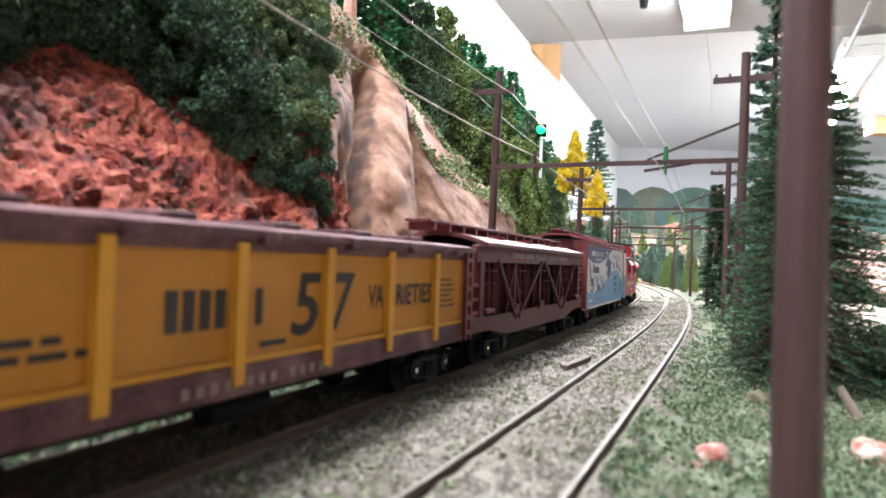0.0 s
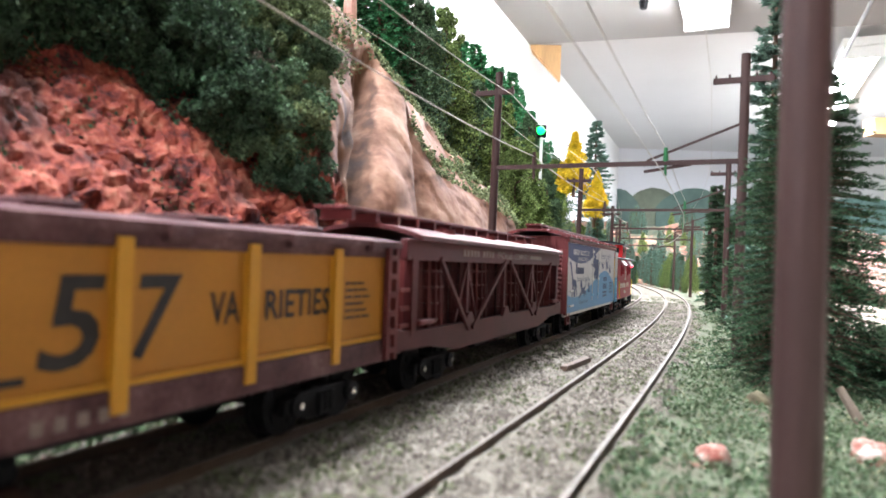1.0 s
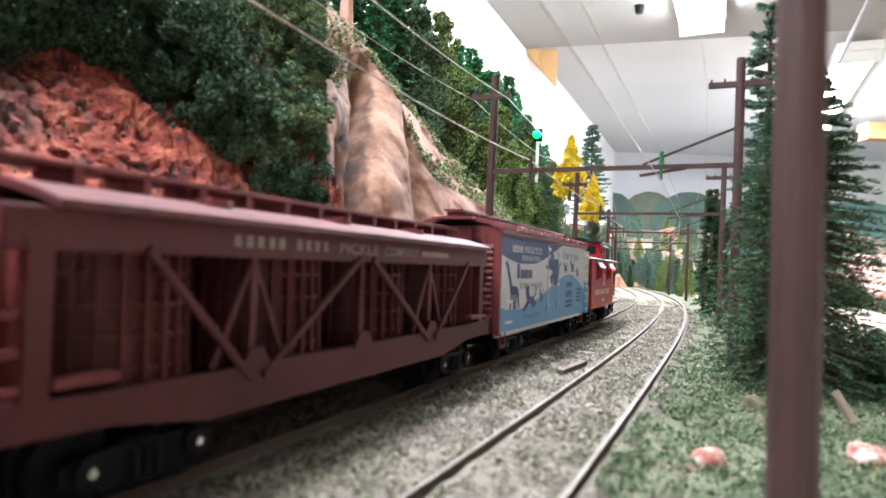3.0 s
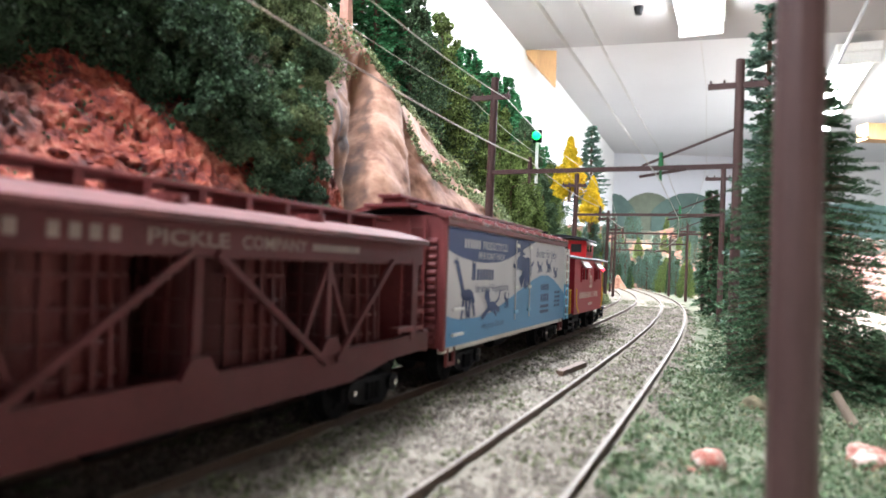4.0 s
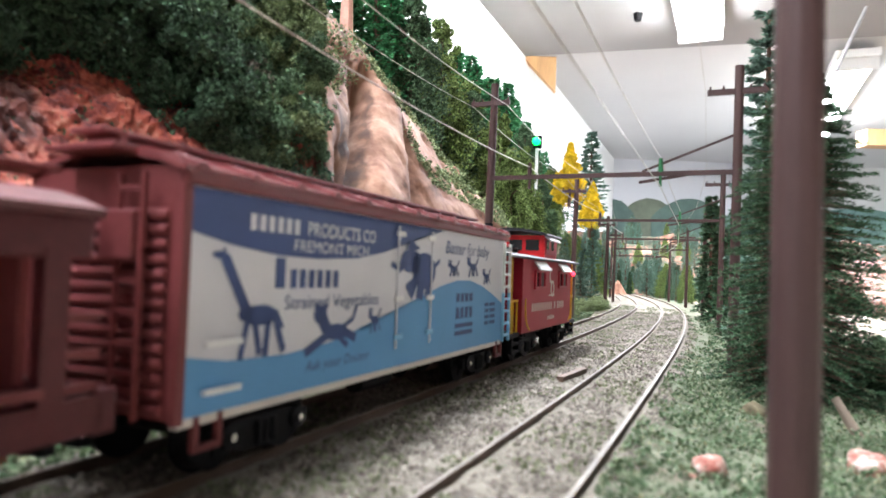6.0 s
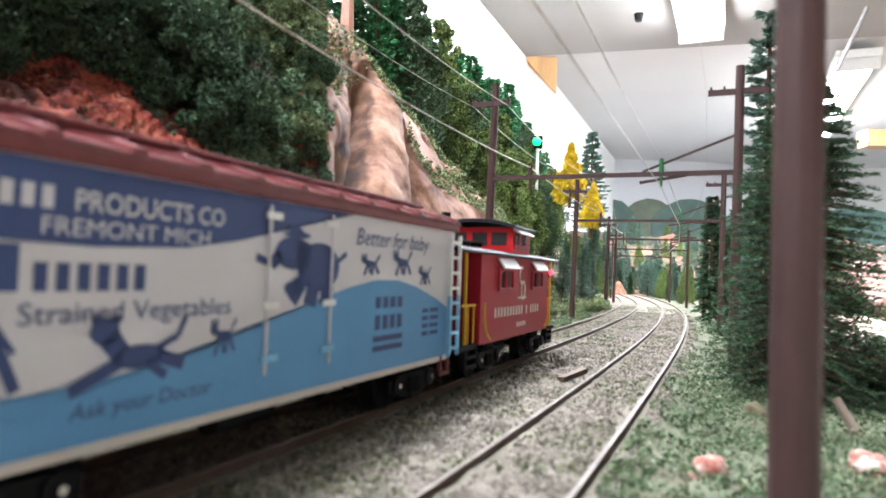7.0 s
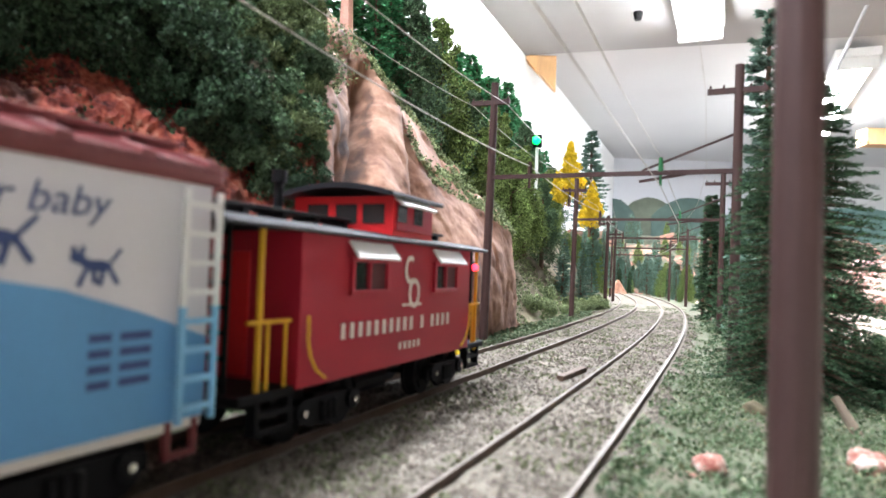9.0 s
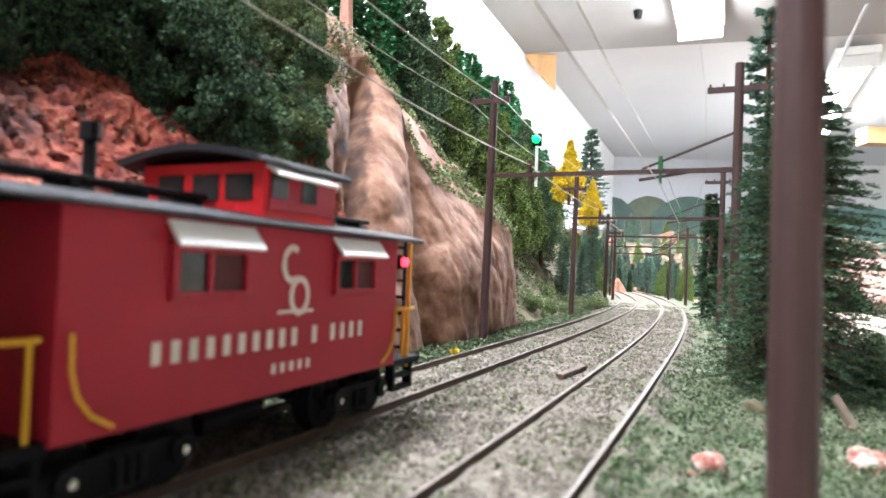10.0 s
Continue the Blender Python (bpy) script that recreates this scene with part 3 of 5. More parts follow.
def vat_car():
    """Mustard-yellow car with side posts."""
    car = thing("freight_car", pose(0, 0, 0), "mustard-yellow freight car with side posts and weathered maroon roof", "freight car", "freight train")
    h = 69.7
    part("floor_frame", box(B(), -h, h, -12.6, 12.6, 8.3, 12.4, 0.3), MAROON_DARK, car, "weathered maroon side sill")
    for y in (-1, 1):
        part("side_panel", box(B(), -h + 4, h - 4, *sorted((y * 11.0, y * 11.9)), 12.4, 27.6), MUSTARD, car, "mustard-yellow side panel")
        part("bottom_ledge", box(B(), -h + 4, h - 4, *sorted((y * 11.9, y * 12.5)), 12.5, 13.2, 0.15), MUSTARD_POST, car)
        part("top_fascia", box(B(), -h, h, *sorted((y * 11.0, y * 12.6)), 27.3, 29.4, 0.2), MAROON_DARK, car)
        post = None
        for k in range(6):
            x = -50.3 + 20.1 * k
            if post is None:
                bm = prism(B(), [(-0.95, 9.9), (0.95, 9.9), (0.95, 28.4), (-0.95, 28.4)], *sorted((y * 11.9, y * 13.1)))
                post = part("post", bm, MUSTARD_POST, car)
                post.matrix_local = Matrix.Translation((x * MM, 0, 0))
            else:
                hang("post", post.data, car, "", (x, 0, 0))
    for x in (-1, 1):
        bm = box(B(), *sorted((x * (h - 4), x * (h - 2.6))), -12, 12, 9, 29, 0.2)
        part("end_wall", bm, MUSTARD, car)
        for y in (-1, 1):
            bm = ladder(B(), *sorted((x * (h - 3.4), x * (h - 0.4))), y * 12.9, 8.5, 29, 6, 0.5)
            part("ladder", bm, OXIDE, car, "maroon ladder")
    roof = part("roof", gable_roof(-h - 0.8, h + 0.8, 13.6, 30.2, 31.4, 1.1), MAROON_DARK, car, "weathered maroon roof")
    for k in range(12):
        x = -60.3 + 10.96 * k
        part("roof_cleat", box(B(), x - 1.6, x + 1.6, -14.0, -12.4, 28.2, 30.3, 0.3), MAROON_DARK, roof) if k % 2 else part("roof_hatch", box(B(), x - 3.2, x + 3.2, -8, 8, 30.9, 32.0, 0.3), MAROON_DARK, roof)
    yy = -12.02
    q = 6.0
    word_bars("brand_word", -28 + q, -17.6 + q, 17.4, 22.4, yy, (4,), INK, car, 0.3)
    word_bars("brand_letter", -12.6 + q, -10.6 + q, 17.4, 22.4, yy, (1,), INK, car, 0.3)
    lettering("numeral", "5", -4.6 + q, 1.6 + q, 15.0, 24.4, yy, INK, car, 0.16, bold=0.015)
    lettering("numeral", "7", 5.4 + q, 11.2 + q, 15.0, 24.4, yy, INK, car, 0.16, bold=0.015)
    lettering("word", "VA", 17.2 + q, 22.6 + q, 18.0, 22.2, yy, INK, car, bold=0.02)
    lettering("word", "RIETIES", 27.6 + q, 43.2 + q, 18.0, 22.2, yy, INK, car, bold=0.02)
    for k in range(6):
        word_bars("small_print", 47.8 + q, 55.5 + q - k % 3, 16.8 + 1.15 * k, 17.2 + 1.15 * k, yy, (3, 4, 3) if k % 2 else (5, 2, 4), INK, car, 0.3)
    word_bars("small_print", -11 + q, -5.5 + q, 14.2, 15.0, yy, (5,), INK, car, 0.1)
    for k, (a, b) in enumerate(((-51, -40), (-47, -36.6))):
        word_bars("small_print", a + q, b + q, 17.6 - 1.5 * k, 18.4 - 1.5 * k, yy, (3, 4, 2), INK, car, 0.15)
    word_bars("sill_mark", -20, 12, 9.4, 10.8, -12.75, (4, 3, 5), DIM_LETTER, car, 0.5, "grey-tan sill lettering")
    running_gear(car, 49, 8.3, h)
    CARS.append((car, -4.2))


def pickle_car():
    """Maroon car with round wooden vats in an open truss frame."""
    car = thing("vat_car", pose(0, 0, 0), "maroon truss-framed car carrying four round wooden vats", "freight car", "freight train")
    h = 63.5
    for y in (-1, 1):
        bm = prism(B(), [(-h, 9.6), (-h + 14, 9.2), (-35, 7.0), (35, 7.0), (h - 14, 9.2), (h, 9.6), (h, 13.4), (h - 13, 12.8), (-h + 13, 12.8), (-h, 13.4)], *sorted((y * 11.4, y * 13.0)))
        part("side_sill", bm, MAROON, car)
        part("top_rail", box(B(), -h + 2, h - 2, *sorted((y * 11.4, y * 13.0)), 27.0, 31.2, 0.25), MAROON, car)
        for x in (-27.5, 0.5, 28.5):
            part("truss_post", box(B(), x - 0.7, x + 0.7, *sorted((y * 11.4, y * 12.4)), 12, 27.2), MAROON, car)
        for a, b in ((-46, -28.5), (-26, -1.5), (28, 2.5), (30, 48)):
            # sloping rods from the top rail to the queen posts
            up, low = (a, b) if abs(a) > abs(b) else (b, a)
            if a == -26:
                up, low = -1.5, -26
            if a == 28:
                up, low = 2.5, 27
            if a == 30:
                up, low = 48, 30
            bm = B()
            beam(bm, (up, y * 13.2, 27.6), (low, y * 13.2, 11.2), 0.7, 0.95)
            part("truss_rod", bm, MAROON, car)
        for c in (-27.5, 28.5):
            for e in (-7, 7):
                part("inner_strut", beam(B(), (c, y * 11.9, 26.8), (c + e, y * 11.9, 13), 0.6, 0.9), MAROON, car)
        for c in (-27.5, 0.5, 28.5):
            part("gusset", prism(B(), [(c - 3.2, 12.4), (c + 3.2, 12.4), (c + 1.4, 15), (c - 1.4, 15)], *sorted((y * 12.4, y * 13.3))), MAROON, car)
    part("deck", box(B(), -h, h, -11.4, 11.4, 9.0, 11.2, 0.2), MAROON, car)
    # added dark panel: stands in for the shade in the gaps between the vats
    part("inner_wall", box(B(), -h + 8, h - 8, 11.0, 11.4, 11.2, 28), VAT_WOOD, car)
    for x in (-43, -14.3, 14.3, 43):
        vat = part("vat", bar(B(), (x, 0, 11.2), (x, 0, 28.4), 11.0, 28, 10.4), VAT_WOOD, car, "dark red wooden vat")
        stave = None
        for k in range(28):
            turn = pose(x * MM, 0, 0, 0, 0, (k + 0.5) * 360 / 28)
            if stave is None:
                stave = part("stave", beam(B(), (10.8, 0, 11.4), (10.2, 0, 28.3), 0.5, 2.44), VAT_WOOD, vat)
                stave.matrix_local = turn
            else:
                hang("stave", stave.data, vat, m=turn)
        for z in (14, 17.5, 21, 24.5):
            bm = bar(B(), (x, 0, z), (x, 0, z + 0.5), 11.4, 28)
            part("hoop", bm, MAROON, vat)
    for sx in (-1, 1):
        part("end_sill", box(B(), *sorted((sx * (h - 1), sx * (h + 1.6))), -13, 13, 9.2, 13.8, 0.3), MAROON, car)
        for y in (-12.2, 12.2):
            part("corner_post", box(B(), *sorted((sx * (h - 7), sx * (h - 4.4))), y - 0.9, y + 0.9, 12, 28), MAROON, car)
        part("end_wall", box(B(), *sorted((sx * (h - 8), sx * (h - 7))), -11, 11, 11, 27.5), OXIDE, car)
        for z in (14.2, 17.6, 21.2):
            part("grab_bar", box(B(), *sorted((sx * (h - 7), sx * (h - 0.5))), -12.7, -12.0, z - 0.4, z + 0.4), OXIDE, car)
        part("step", box(B(), *sorted((sx * (h - 14), sx * (h - 7))), -14.0, -12.0, 14.0, 15.0, 0.2), OXIDE, car)
    part("roof", gable_roof(-57, 62, 14.0, 32.0, 34.6, 0.9, 8), ROOF_OXIDE, car, "dusty oxide-red roof")
    running_board(car, -h - 6, h + 1, 36.4, OXIDE, 3.6)
    for x in (-30, 0, 30):
        part("roof_hatch", bar(B(), (x, -7, 33.6), (x, -7, 34.7), 2.4, 14), OXIDE, car)
    word_bars("fascia_mark", -33, -11, 28.4, 30.0, -13.12, (5, 4), DIM_LETTER, car, 0.45, "grey-tan lettering along the top rail")
    lettering("fascia_word", "PICKLE", -8.0, 4.6, 28.3, 30.1, -13.12, DIM_LETTER, car, bold=0.01)
    lettering("fascia_word", "COMPANY", 7.0, 21.0, 28.3, 30.1, -13.12, DIM_LETTER, car, bold=0.01)
    word_bars("fascia_mark", 22.5, 36, 28.6, 29.7, -13.12, (12,), DIM_LETTER, car, 0.35)
    running_gear(car, 44, 9.0, h)
    CARS.append((car, 131.0))


def figure(name, x, z, w, h, y, material, car, rounds, strokes):
    """A printed animal: rounds (centre, half sizes) and strokes (two ends, width), in unit coordinates."""
    bm = B()
    for u, v, a, b in rounds:
        prism(bm, [(x + (u + a * math.cos(k * math.tau / 18)) * w, z + (v + b * math.sin(k * math.tau / 18)) * h) for k in range(18)], y, y + 0.06)
    for u0, v0, u1, v1, t in strokes:
        beam(bm, (x + u0 * w, y + 0.03, z + v0 * h), (x + u1 * w, y + 0.03, z + v1 * h), 0.06, t * w)
    return part(name, bm, material, car)


GIRAFFE = ([(.62, .40, .24, .10), (.06, .955, .09, .035), (.44, .42, .12, .08)],
           [(.44, .42, .12, .94, .12), (.45, .38, .36, .0, .07), (.54, .36, .62, .02, .07), (.74, .38, .70, .0, .08), (.82, .40, .98, .02, .08), (.84, .44, .96, .26, .04), (.1, .96, .12, 1.02, .03)])
CAT = ([(.28, .80, .11, .19), (.57, .42, .22, .17), (.22, .95, .04, .07), (.36, .95, .04, .07)],
       [(.3, .75, .42, .45, .16), (.42, .38, .04, .08, .09), (.70, .42, .96, .24, .10), (.62, .34, .80, .10, .07), (.72, .52, .90, .66, .05), (.90, .66, .97, .96, .045)])
DOG = ([(.19, .70, .12, .14), (.52, .52, .25, .14), (.12, .86, .04, .10), (.27, .88, .04, .10)],
       [(.22, .66, .40, .54, .14), (.36, .48, .22, .04, .08), (.46, .46, .50, .10, .08), (.64, .46, .58, .05, .08), (.72, .50, .90, .10, .08), (.74, .58, .94, .94, .055)])
ELEPHANT = ([(.68, .54, .25, .32), (.38, .70, .19, .20), (.42, .93, .14, .045), (.40, .985, .08, .04), (.50, .66, .10, .20), (.14, .58, .06, .05), (.40, .27, .10, .09)],
            [(.26, .68, .16, .56, .09), (.14, .57, .02, .63, .05), (.48, .34, .38, .12, .12), (.62, .30, .58, .05, .14), (.80, .32, .76, .04, .14), (.90, .62, 1.02, .74, .04), (.56, .42, .40, .28, .10)])


def reefer():
    """White and blue billboard car with red-brown ends."""
    car = thing("boxcar", pose(0, 0, 0), "off-white and blue billboard boxcar with brown ends and roof", "boxcar", "freight train")
    h = 59.8
    z0, z1, W = 8.6, 37.4, 13.0
    H = z1 - z0
    for y in (-1, 1):
        part("side_panel", box(B(), -h + 1.2, h - 1, *sorted((y * 12.2, y * W)), z0, z1 - 1.0, 0.15), OFF_WHITE, car, "off-white printed side")
        part("side_sill", box(B(), -h + 1, h - 1, *sorted((y * 11.4, y * 12.6)), z0 - 1.2, z0, 0.2), LETTER, car)
        part("eave_board", box(B(), -h, h, *sorted((y * 12.2, y * 13.8)), z1 - 1.2, z1 + 0.4, 0.3), OXIDE, car)
        part("corner_strip", box(B(), -h, -h + 1.4, *sorted((y * 12.1, y * 13.3)), z0 - 0.6, z1, 0.2), OXIDE, car)
    for sx in (-1, 1):
        part("end_wall", box(B(), *sorted((sx * (h - 1.2), sx * h)), -12.2, 12.2, z0, z1 + 1.0), OXIDE, car)
        for k in range(14):
            z = z0 + 1.2 + k * 1.75
            bm = B()
            bar(bm, (sx * h, -11.2, z), (sx * h, 11.2, z), 0.75, 8)
            part("end_rib", bm, OXIDE, car)
        part("end_ladder", ladder(B(), -8.6, -4.6, 0, z0, z1, 8, 0.3), OXIDE, car).matrix_local = Matrix.Translation((sx * (h + 1.6) * MM, 0, 0)) @ pose(0, 0, 0, 0, 0, 90)
        part("brake_platform", box(B(), *sorted((sx * h, sx * (h + 4))), -6, 6, z1 + 2.6, z1 + 3.3, 0.1), OXIDE, car)
    part("end_box", box(B(), -h - 2.6, -h, -8, -2.5, 27, 33, 0.4), OXIDE, car)
    roof = part("roof", gable_roof(-h - 0.6, h + 0.6, 13.9, z1 + 0.9, z1 + 3.5, 0.8, 6), ROOF_GLOSS, car, "red-brown ribbed roof")
    for k in range(13):
        x = -h + 2 + k * (2 * h - 4) / 12
        part("roof_rib", gable_roof(x - 0.9, x + 0.9, 14.05, z1 + 1.5, z1 + 4.1, 0.9, 6), OXIDE, roof)
    running_board(car, -h - 3, h + 3, z1 + 4.8, OXIDE, 3.0)
    y = -W - 0.10
    X = lambda lam: -h + 1.3 + (2 * h - 2.4) * lam
    Zf = lambda f: z0 + H * f
    top_edge = [(X(0.0), Zf(.955)), (X(0.0), Zf(.77)), (X(.06), Zf(.725)), (X(.14), Zf(.69)), (X(.22), Zf(.683)), (X(.32), Zf(.70)), (X(.40), Zf(.75)), (X(.48), Zf(.84)), (X(.57), Zf(.92)), (X(.63), Zf(.955))]
    part("navy_field", prism(B(), top_edge, y, y + 0.06), NAVY, car, "navy printed field")
    wave = [(0, .255), (.06, .215), (.13, .195), (.2, .20), (.28, .235), (.36, .285), (.45, .375), (.54, .455), (.62, .53), (.70, .575), (.77, .575), (.84, .53), (.92, .44), (1, .33)]
    part("blue_field", prism(B(), [(X(0), Zf(0.005))] + [(X(a), Zf(b)) for a, b in wave] + [(X(1), Zf(0.005))], y, y + 0.06), SKY_BLUE, car, "sky-blue printed wave")
    y2 = y - 0.05
    word_bars("brand_line", X(.085), X(.182), Zf(.80), Zf(.875), y2, (6,), OFF_WHITE, car, 0.4)
    lettering("product_line", "PRODUCTS CO", X(.198), X(.37), Zf(.80), Zf(.875), y2, OFF_WHITE, car, bold=0.01)
    lettering("place_line", "FREMONT MICH", X(.17), X(.35), Zf(.715), Zf(.775), y2, OFF_WHITE, car)
    word_bars("brand_script", X(.135), X(.155), Zf(.53), Zf(.68), y2, (1,), NAVY, car, 0.1)
    word_bars("brand_script", X(.162), X(.275), Zf(.53), Zf(.625), y2, (6,), NAVY, car, 0.42)
    lettering("product_line", "Strained Vegetables", X(.155), X(.385), Zf(.40), Zf(.495), y2, NAVY, car)
    lettering("slogan", "Better for baby", X(.635), X(.875), Zf(.75), Zf(.885), y2, NAVY, car, 0.25)
    lettering("slogan", "Ask your Doctor", X(.20), X(.36), Zf(.075), Zf(.15), y2, NAVY, car, 0.2)
    figure("giraffe_print", X(.035), Zf(.21), 14.5, H * .49, y2, NAVY, car, *GIRAFFE)
    figure("cat_print", X(.195), Zf(.17), 15.5, H * .27, y2, NAVY, car, *CAT)
    figure("small_cat_print", X(.355), Zf(.24), 5.0, H * .17, y2, NAVY, car, *DOG)
    figure("elephant_print", X(.42), Zf(.42), 22.0, H * .41, y2, NAVY, car, *ELEPHANT)
    for lam, f, w, hh in ((.648, .60, 7.4, .14), (.745, .60, 8.8, .18), (.84, .535, 6.6, .15)):
        figure("small_animal_print", X(lam), Zf(f), w, H * hh, y2, NAVY, car, *DOG)
    for k, (f0, f1) in enumerate(((.40, .47), (.265, .355), (.19, .225), (.13, .165))):
        word_bars("reporting_mark", X(.695), X(.79), Zf(f0), Zf(f1), y2, (4,), NAVY, car, 0.35)
    for k in range(4):
        word_bars("small_print", X(.865), X(.93), Zf(.18 + .055 * k), Zf(.21 + .055 * k), y2, (2, 3), NAVY, car, 0.3)
    # door in the side: hinges, seams and bars
    for lam in (.445, .575):
        part("door_seam", box(B(), X(lam) - 0.25, X(lam) + 0.25, y2 - 0.2, y2, Zf(.12), Zf(.93)), OFF_WHITE, car)
    for f in (.88, .45, .2):
        for lam in (.435, .555):
            part("hinge", box(B(), X(lam), X(lam) + 3.4, y2 - 0.5, y2 - 0.1, Zf(f) - 0.5, Zf(f) + 0.5, 0.15), WHITE if f > .4 else PALE_BLUE, car)
    for lam, f in ((.02, .30), (.02, .10)):
        part("grab_iron", box(B(), X(lam), X(lam) + 6.5, y2 - 1.0, y2 - 0.4, Zf(f) - 0.35, Zf(f) + 0.35, 0.1), WHITE, car, "white grab iron")
    part("ladder", ladder(B(), X(.955), X(.998), -W - 1.5, Zf(.46), Zf(.93), 4, 0.34), WHITE, car, "white side ladder")
    part("lower_ladder", ladder(B(), X(.955), X(.998), -W - 1.5, Zf(.0), Zf(.46), 4, 0.34), PALE_BLUE, car, "pale blue lower ladder")
    for x in (-h + 6, h - 4):
        bm = B()
        for dx in (-2, 2):
            box(bm, x + dx - 0.4, x + dx + 0.4, -12.8, -12, 4.6, z0)
        box(bm, x - 2.4, x + 2.4, -12.8, -12, 4.2, 5.0)
        part("step", bm, OXIDE, car)
    running_gear(car, 42, z0, h)
    CARS.append((car, 263.5))


def caboose():
    car = thing("caboose", pose(0, 0, 0), "red caboose with black roofs, cupola and yellow handrails", "caboose", "freight train")
    h, W = 34.0, 13.0
    z0, z1 = 8.8, 32.2
    for y in (-1, 1):
        side = part("side_wall", box(B(), -h, h, *sorted((y * 12.2, y * W)), z0, z1), RED, car, "deep red side wall")
        for wx in (-14.2, 19.0):
            f = W + 0.02
            bm = B()
            for a, b, c, d in ((-6.6, 6.6, 28.0, 28.9), (-6.6, 6.6, 22.4, 23.3), (-6.6, -5.6, 23.3, 28.0), (5.6, 6.6, 23.3, 28.0), (-0.9, -0.2, 23.3, 28.0)):
                box(bm, wx + a, wx + b, *sorted((y * (f - 0.1), y * (f + 0.7))), c, d, 0.1)
            win = part("window", bm, RED, car, "deep red window frame")
            part("pane", box(B(), wx - 5.6, wx - 0.9, *sorted((y * (f - 0.1), y * (f + 0.12))), 23.3, 28.0), DARK_GLASS, win)
            # maroon on this pane paints in the red reflection in the glass
            part("pane", box(B(), wx - 0.2, wx + 5.6, *sorted((y * (f - 0.1), y * (f + 0.12))), 23.3, 28.0), MAROON, win)
            bm = B()
            beam(bm, (wx, y * (W + 2.3), 28.7), (wx, y * (W + 0.2), 31.5), 14.6, 0.4)
            part("awning", bm, WHITE, car, "white window awning")
    for x in (-1, 1):
        part("end_wall", box(B(), *sorted((x * (h - 1), x * h)), -12.2, 12.2, z0, z1), RED, car)
        part("door", box(B(), *sorted((x * h, x * (h + 0.5))), -3.6, 3.6, 10, 29, 0.15), RED_TRIM, car)
        part("platform", box(B(), *sorted((x * h, x * (h + 12))), -12.6, 12.6, 8.0, 9.4, 0.2), BLACK, car)
        for y in (-11.8, 11.8):
            part("platform_post", box(B(), x * (h + 7.6) - 0.32, x * (h + 7.6) + 0.32, y - 0.32, y + 0.32, 7.4, 32.0), YELLOW, car, "yellow platform post")
            bm = B()
            for a in (1.6, 5.6):
                bar(bm, (x * (h + a), y, 9), (x * (h + a), y, 19.0), 0.32, 6)
            bar(bm, (x * (h + 0.6), y, 19), (x * (h + 10), y, 19), 0.34, 6)
            part("handrail", bm, YELLOW, car)
            bm = B()
            box(bm, x * (h + 4.6) - 3.6, x * (h + 4.6) + 3.6, y - 0.9, y + 0.9, 3.4, 4.2)
            box(bm, x * (h + 4.6) - 3.6, x * (h + 4.6) + 3.6, y - 0.9, y + 0.9, 5.8, 6.6)
            for dx in (-3.6, 3.6):
                box(bm, x * (h + 4.6) + dx - 0.4, x * (h + 4.6) + dx + 0.4, y - 0.9, y + 0.9, 3.4, 8.6)
            part("step", bm, BLACK, car)
        part("end_ladder", ladder(B(), -9, -4.6, 0, 9, 33, 7, 0.3), BLACK, car).matrix_local = Matrix.Translation((x * (h + 11) * MM, 0, 0)) @ pose(0, 0, 0, 0, 0, 90)
        for y in (-1,):
            bm = B()
            pts = [(x * (h - 1.2), 19.6), (x * (h - 1.3), 16), (x * (h - 2.0), 13.4), (x * (h - 3.6), 11.3), (x * (h - 6.2), 9.8)]
            for (a, b), (c, d) in zip(pts, pts[1:]):
                bar(bm, (a, -W - 0.8, b), (c, -W - 0.8, d), 0.26, 6)
            part("grab_rail", bm, YELLOW, car, "curved yellow grab rail")
    part("roof", gable_roof(-52, 42, 14.4, 32.8, 34.6, 0.9, 8), ROOF_BLACK, car, "black roof with a grey edge highlight")
    cx0, cx1, cw, ct = -3.4, 14.2, 11.6, 41.2
    cup = part("cupola", box(B(), cx0, cx1, -cw, cw, 33.0, ct), RED_TRIM, car, "bright red cupola")
    part("cupola_side", box(B(), cx0 + 0.8, cx1 - 0.8, -cw - 0.35, -cw, 34.6, 40.6), RED, cup)
    for y in (-cw - 0.1, cw + 0.1):
        part("eave_strip", bar(B(), (cx0 - 3.2, y * 1.1, 41.3), (cx1 + 2.2, y * 1.1, 41.3), 0.35, 8), GREY_EDGE, cup, "grey highlight strip along the roof edge")
    for a in (2.6, 9.6):
        part("cupola_pane", box(B(), cx0 + a - 1.6, cx0 + a + 2.2, -cw - 0.5, -cw - 0.36, 36.2, 39.6), DARK_GLASS, cup)
    for x, sg in ((cx0, -1), (cx1, 1)):
        for y in (-7.4, -1.2, 5.6):
            part("cupola_pane", box(B(), *sorted((x, x + sg * 0.25)), y - 2.2, y + 2.6, 35.8, 39.6), DARK_GLASS, cup)
    part("cupola_roof", gable_roof(cx0 - 3.4, cx1 + 2.4, 13.0, 41.7, 43.6, 1.0, 10), ROOF_BLACK, car, "arched black cupola roof")
    part("cupola_awning", beam(B(), (cx0 + 7.8, -cw - 2.2, 39.4), (cx0 + 7.8, -cw, 40.8), 15.0, 0.5), WHITE, car, "white awning")
    for y in (-14.5, 14.5):
        part("eave_strip", bar(B(), (-51.8, y, 32.5), (41.8, y, 32.5), 0.3, 8), GREY_EDGE, car, "grey highlight strip along the roof edge")
    running_board(car, cx1 + 1, 41, 35.8, ROOF_BLACK, 2.6)
    running_board(car, -47, cx0 - 1, 35.8, ROOF_BLACK, 2.6)
    bm = B()
    bar(bm, (-18.5, 4, 34), (-18.5, 4, 42.4), 0.85, 10)
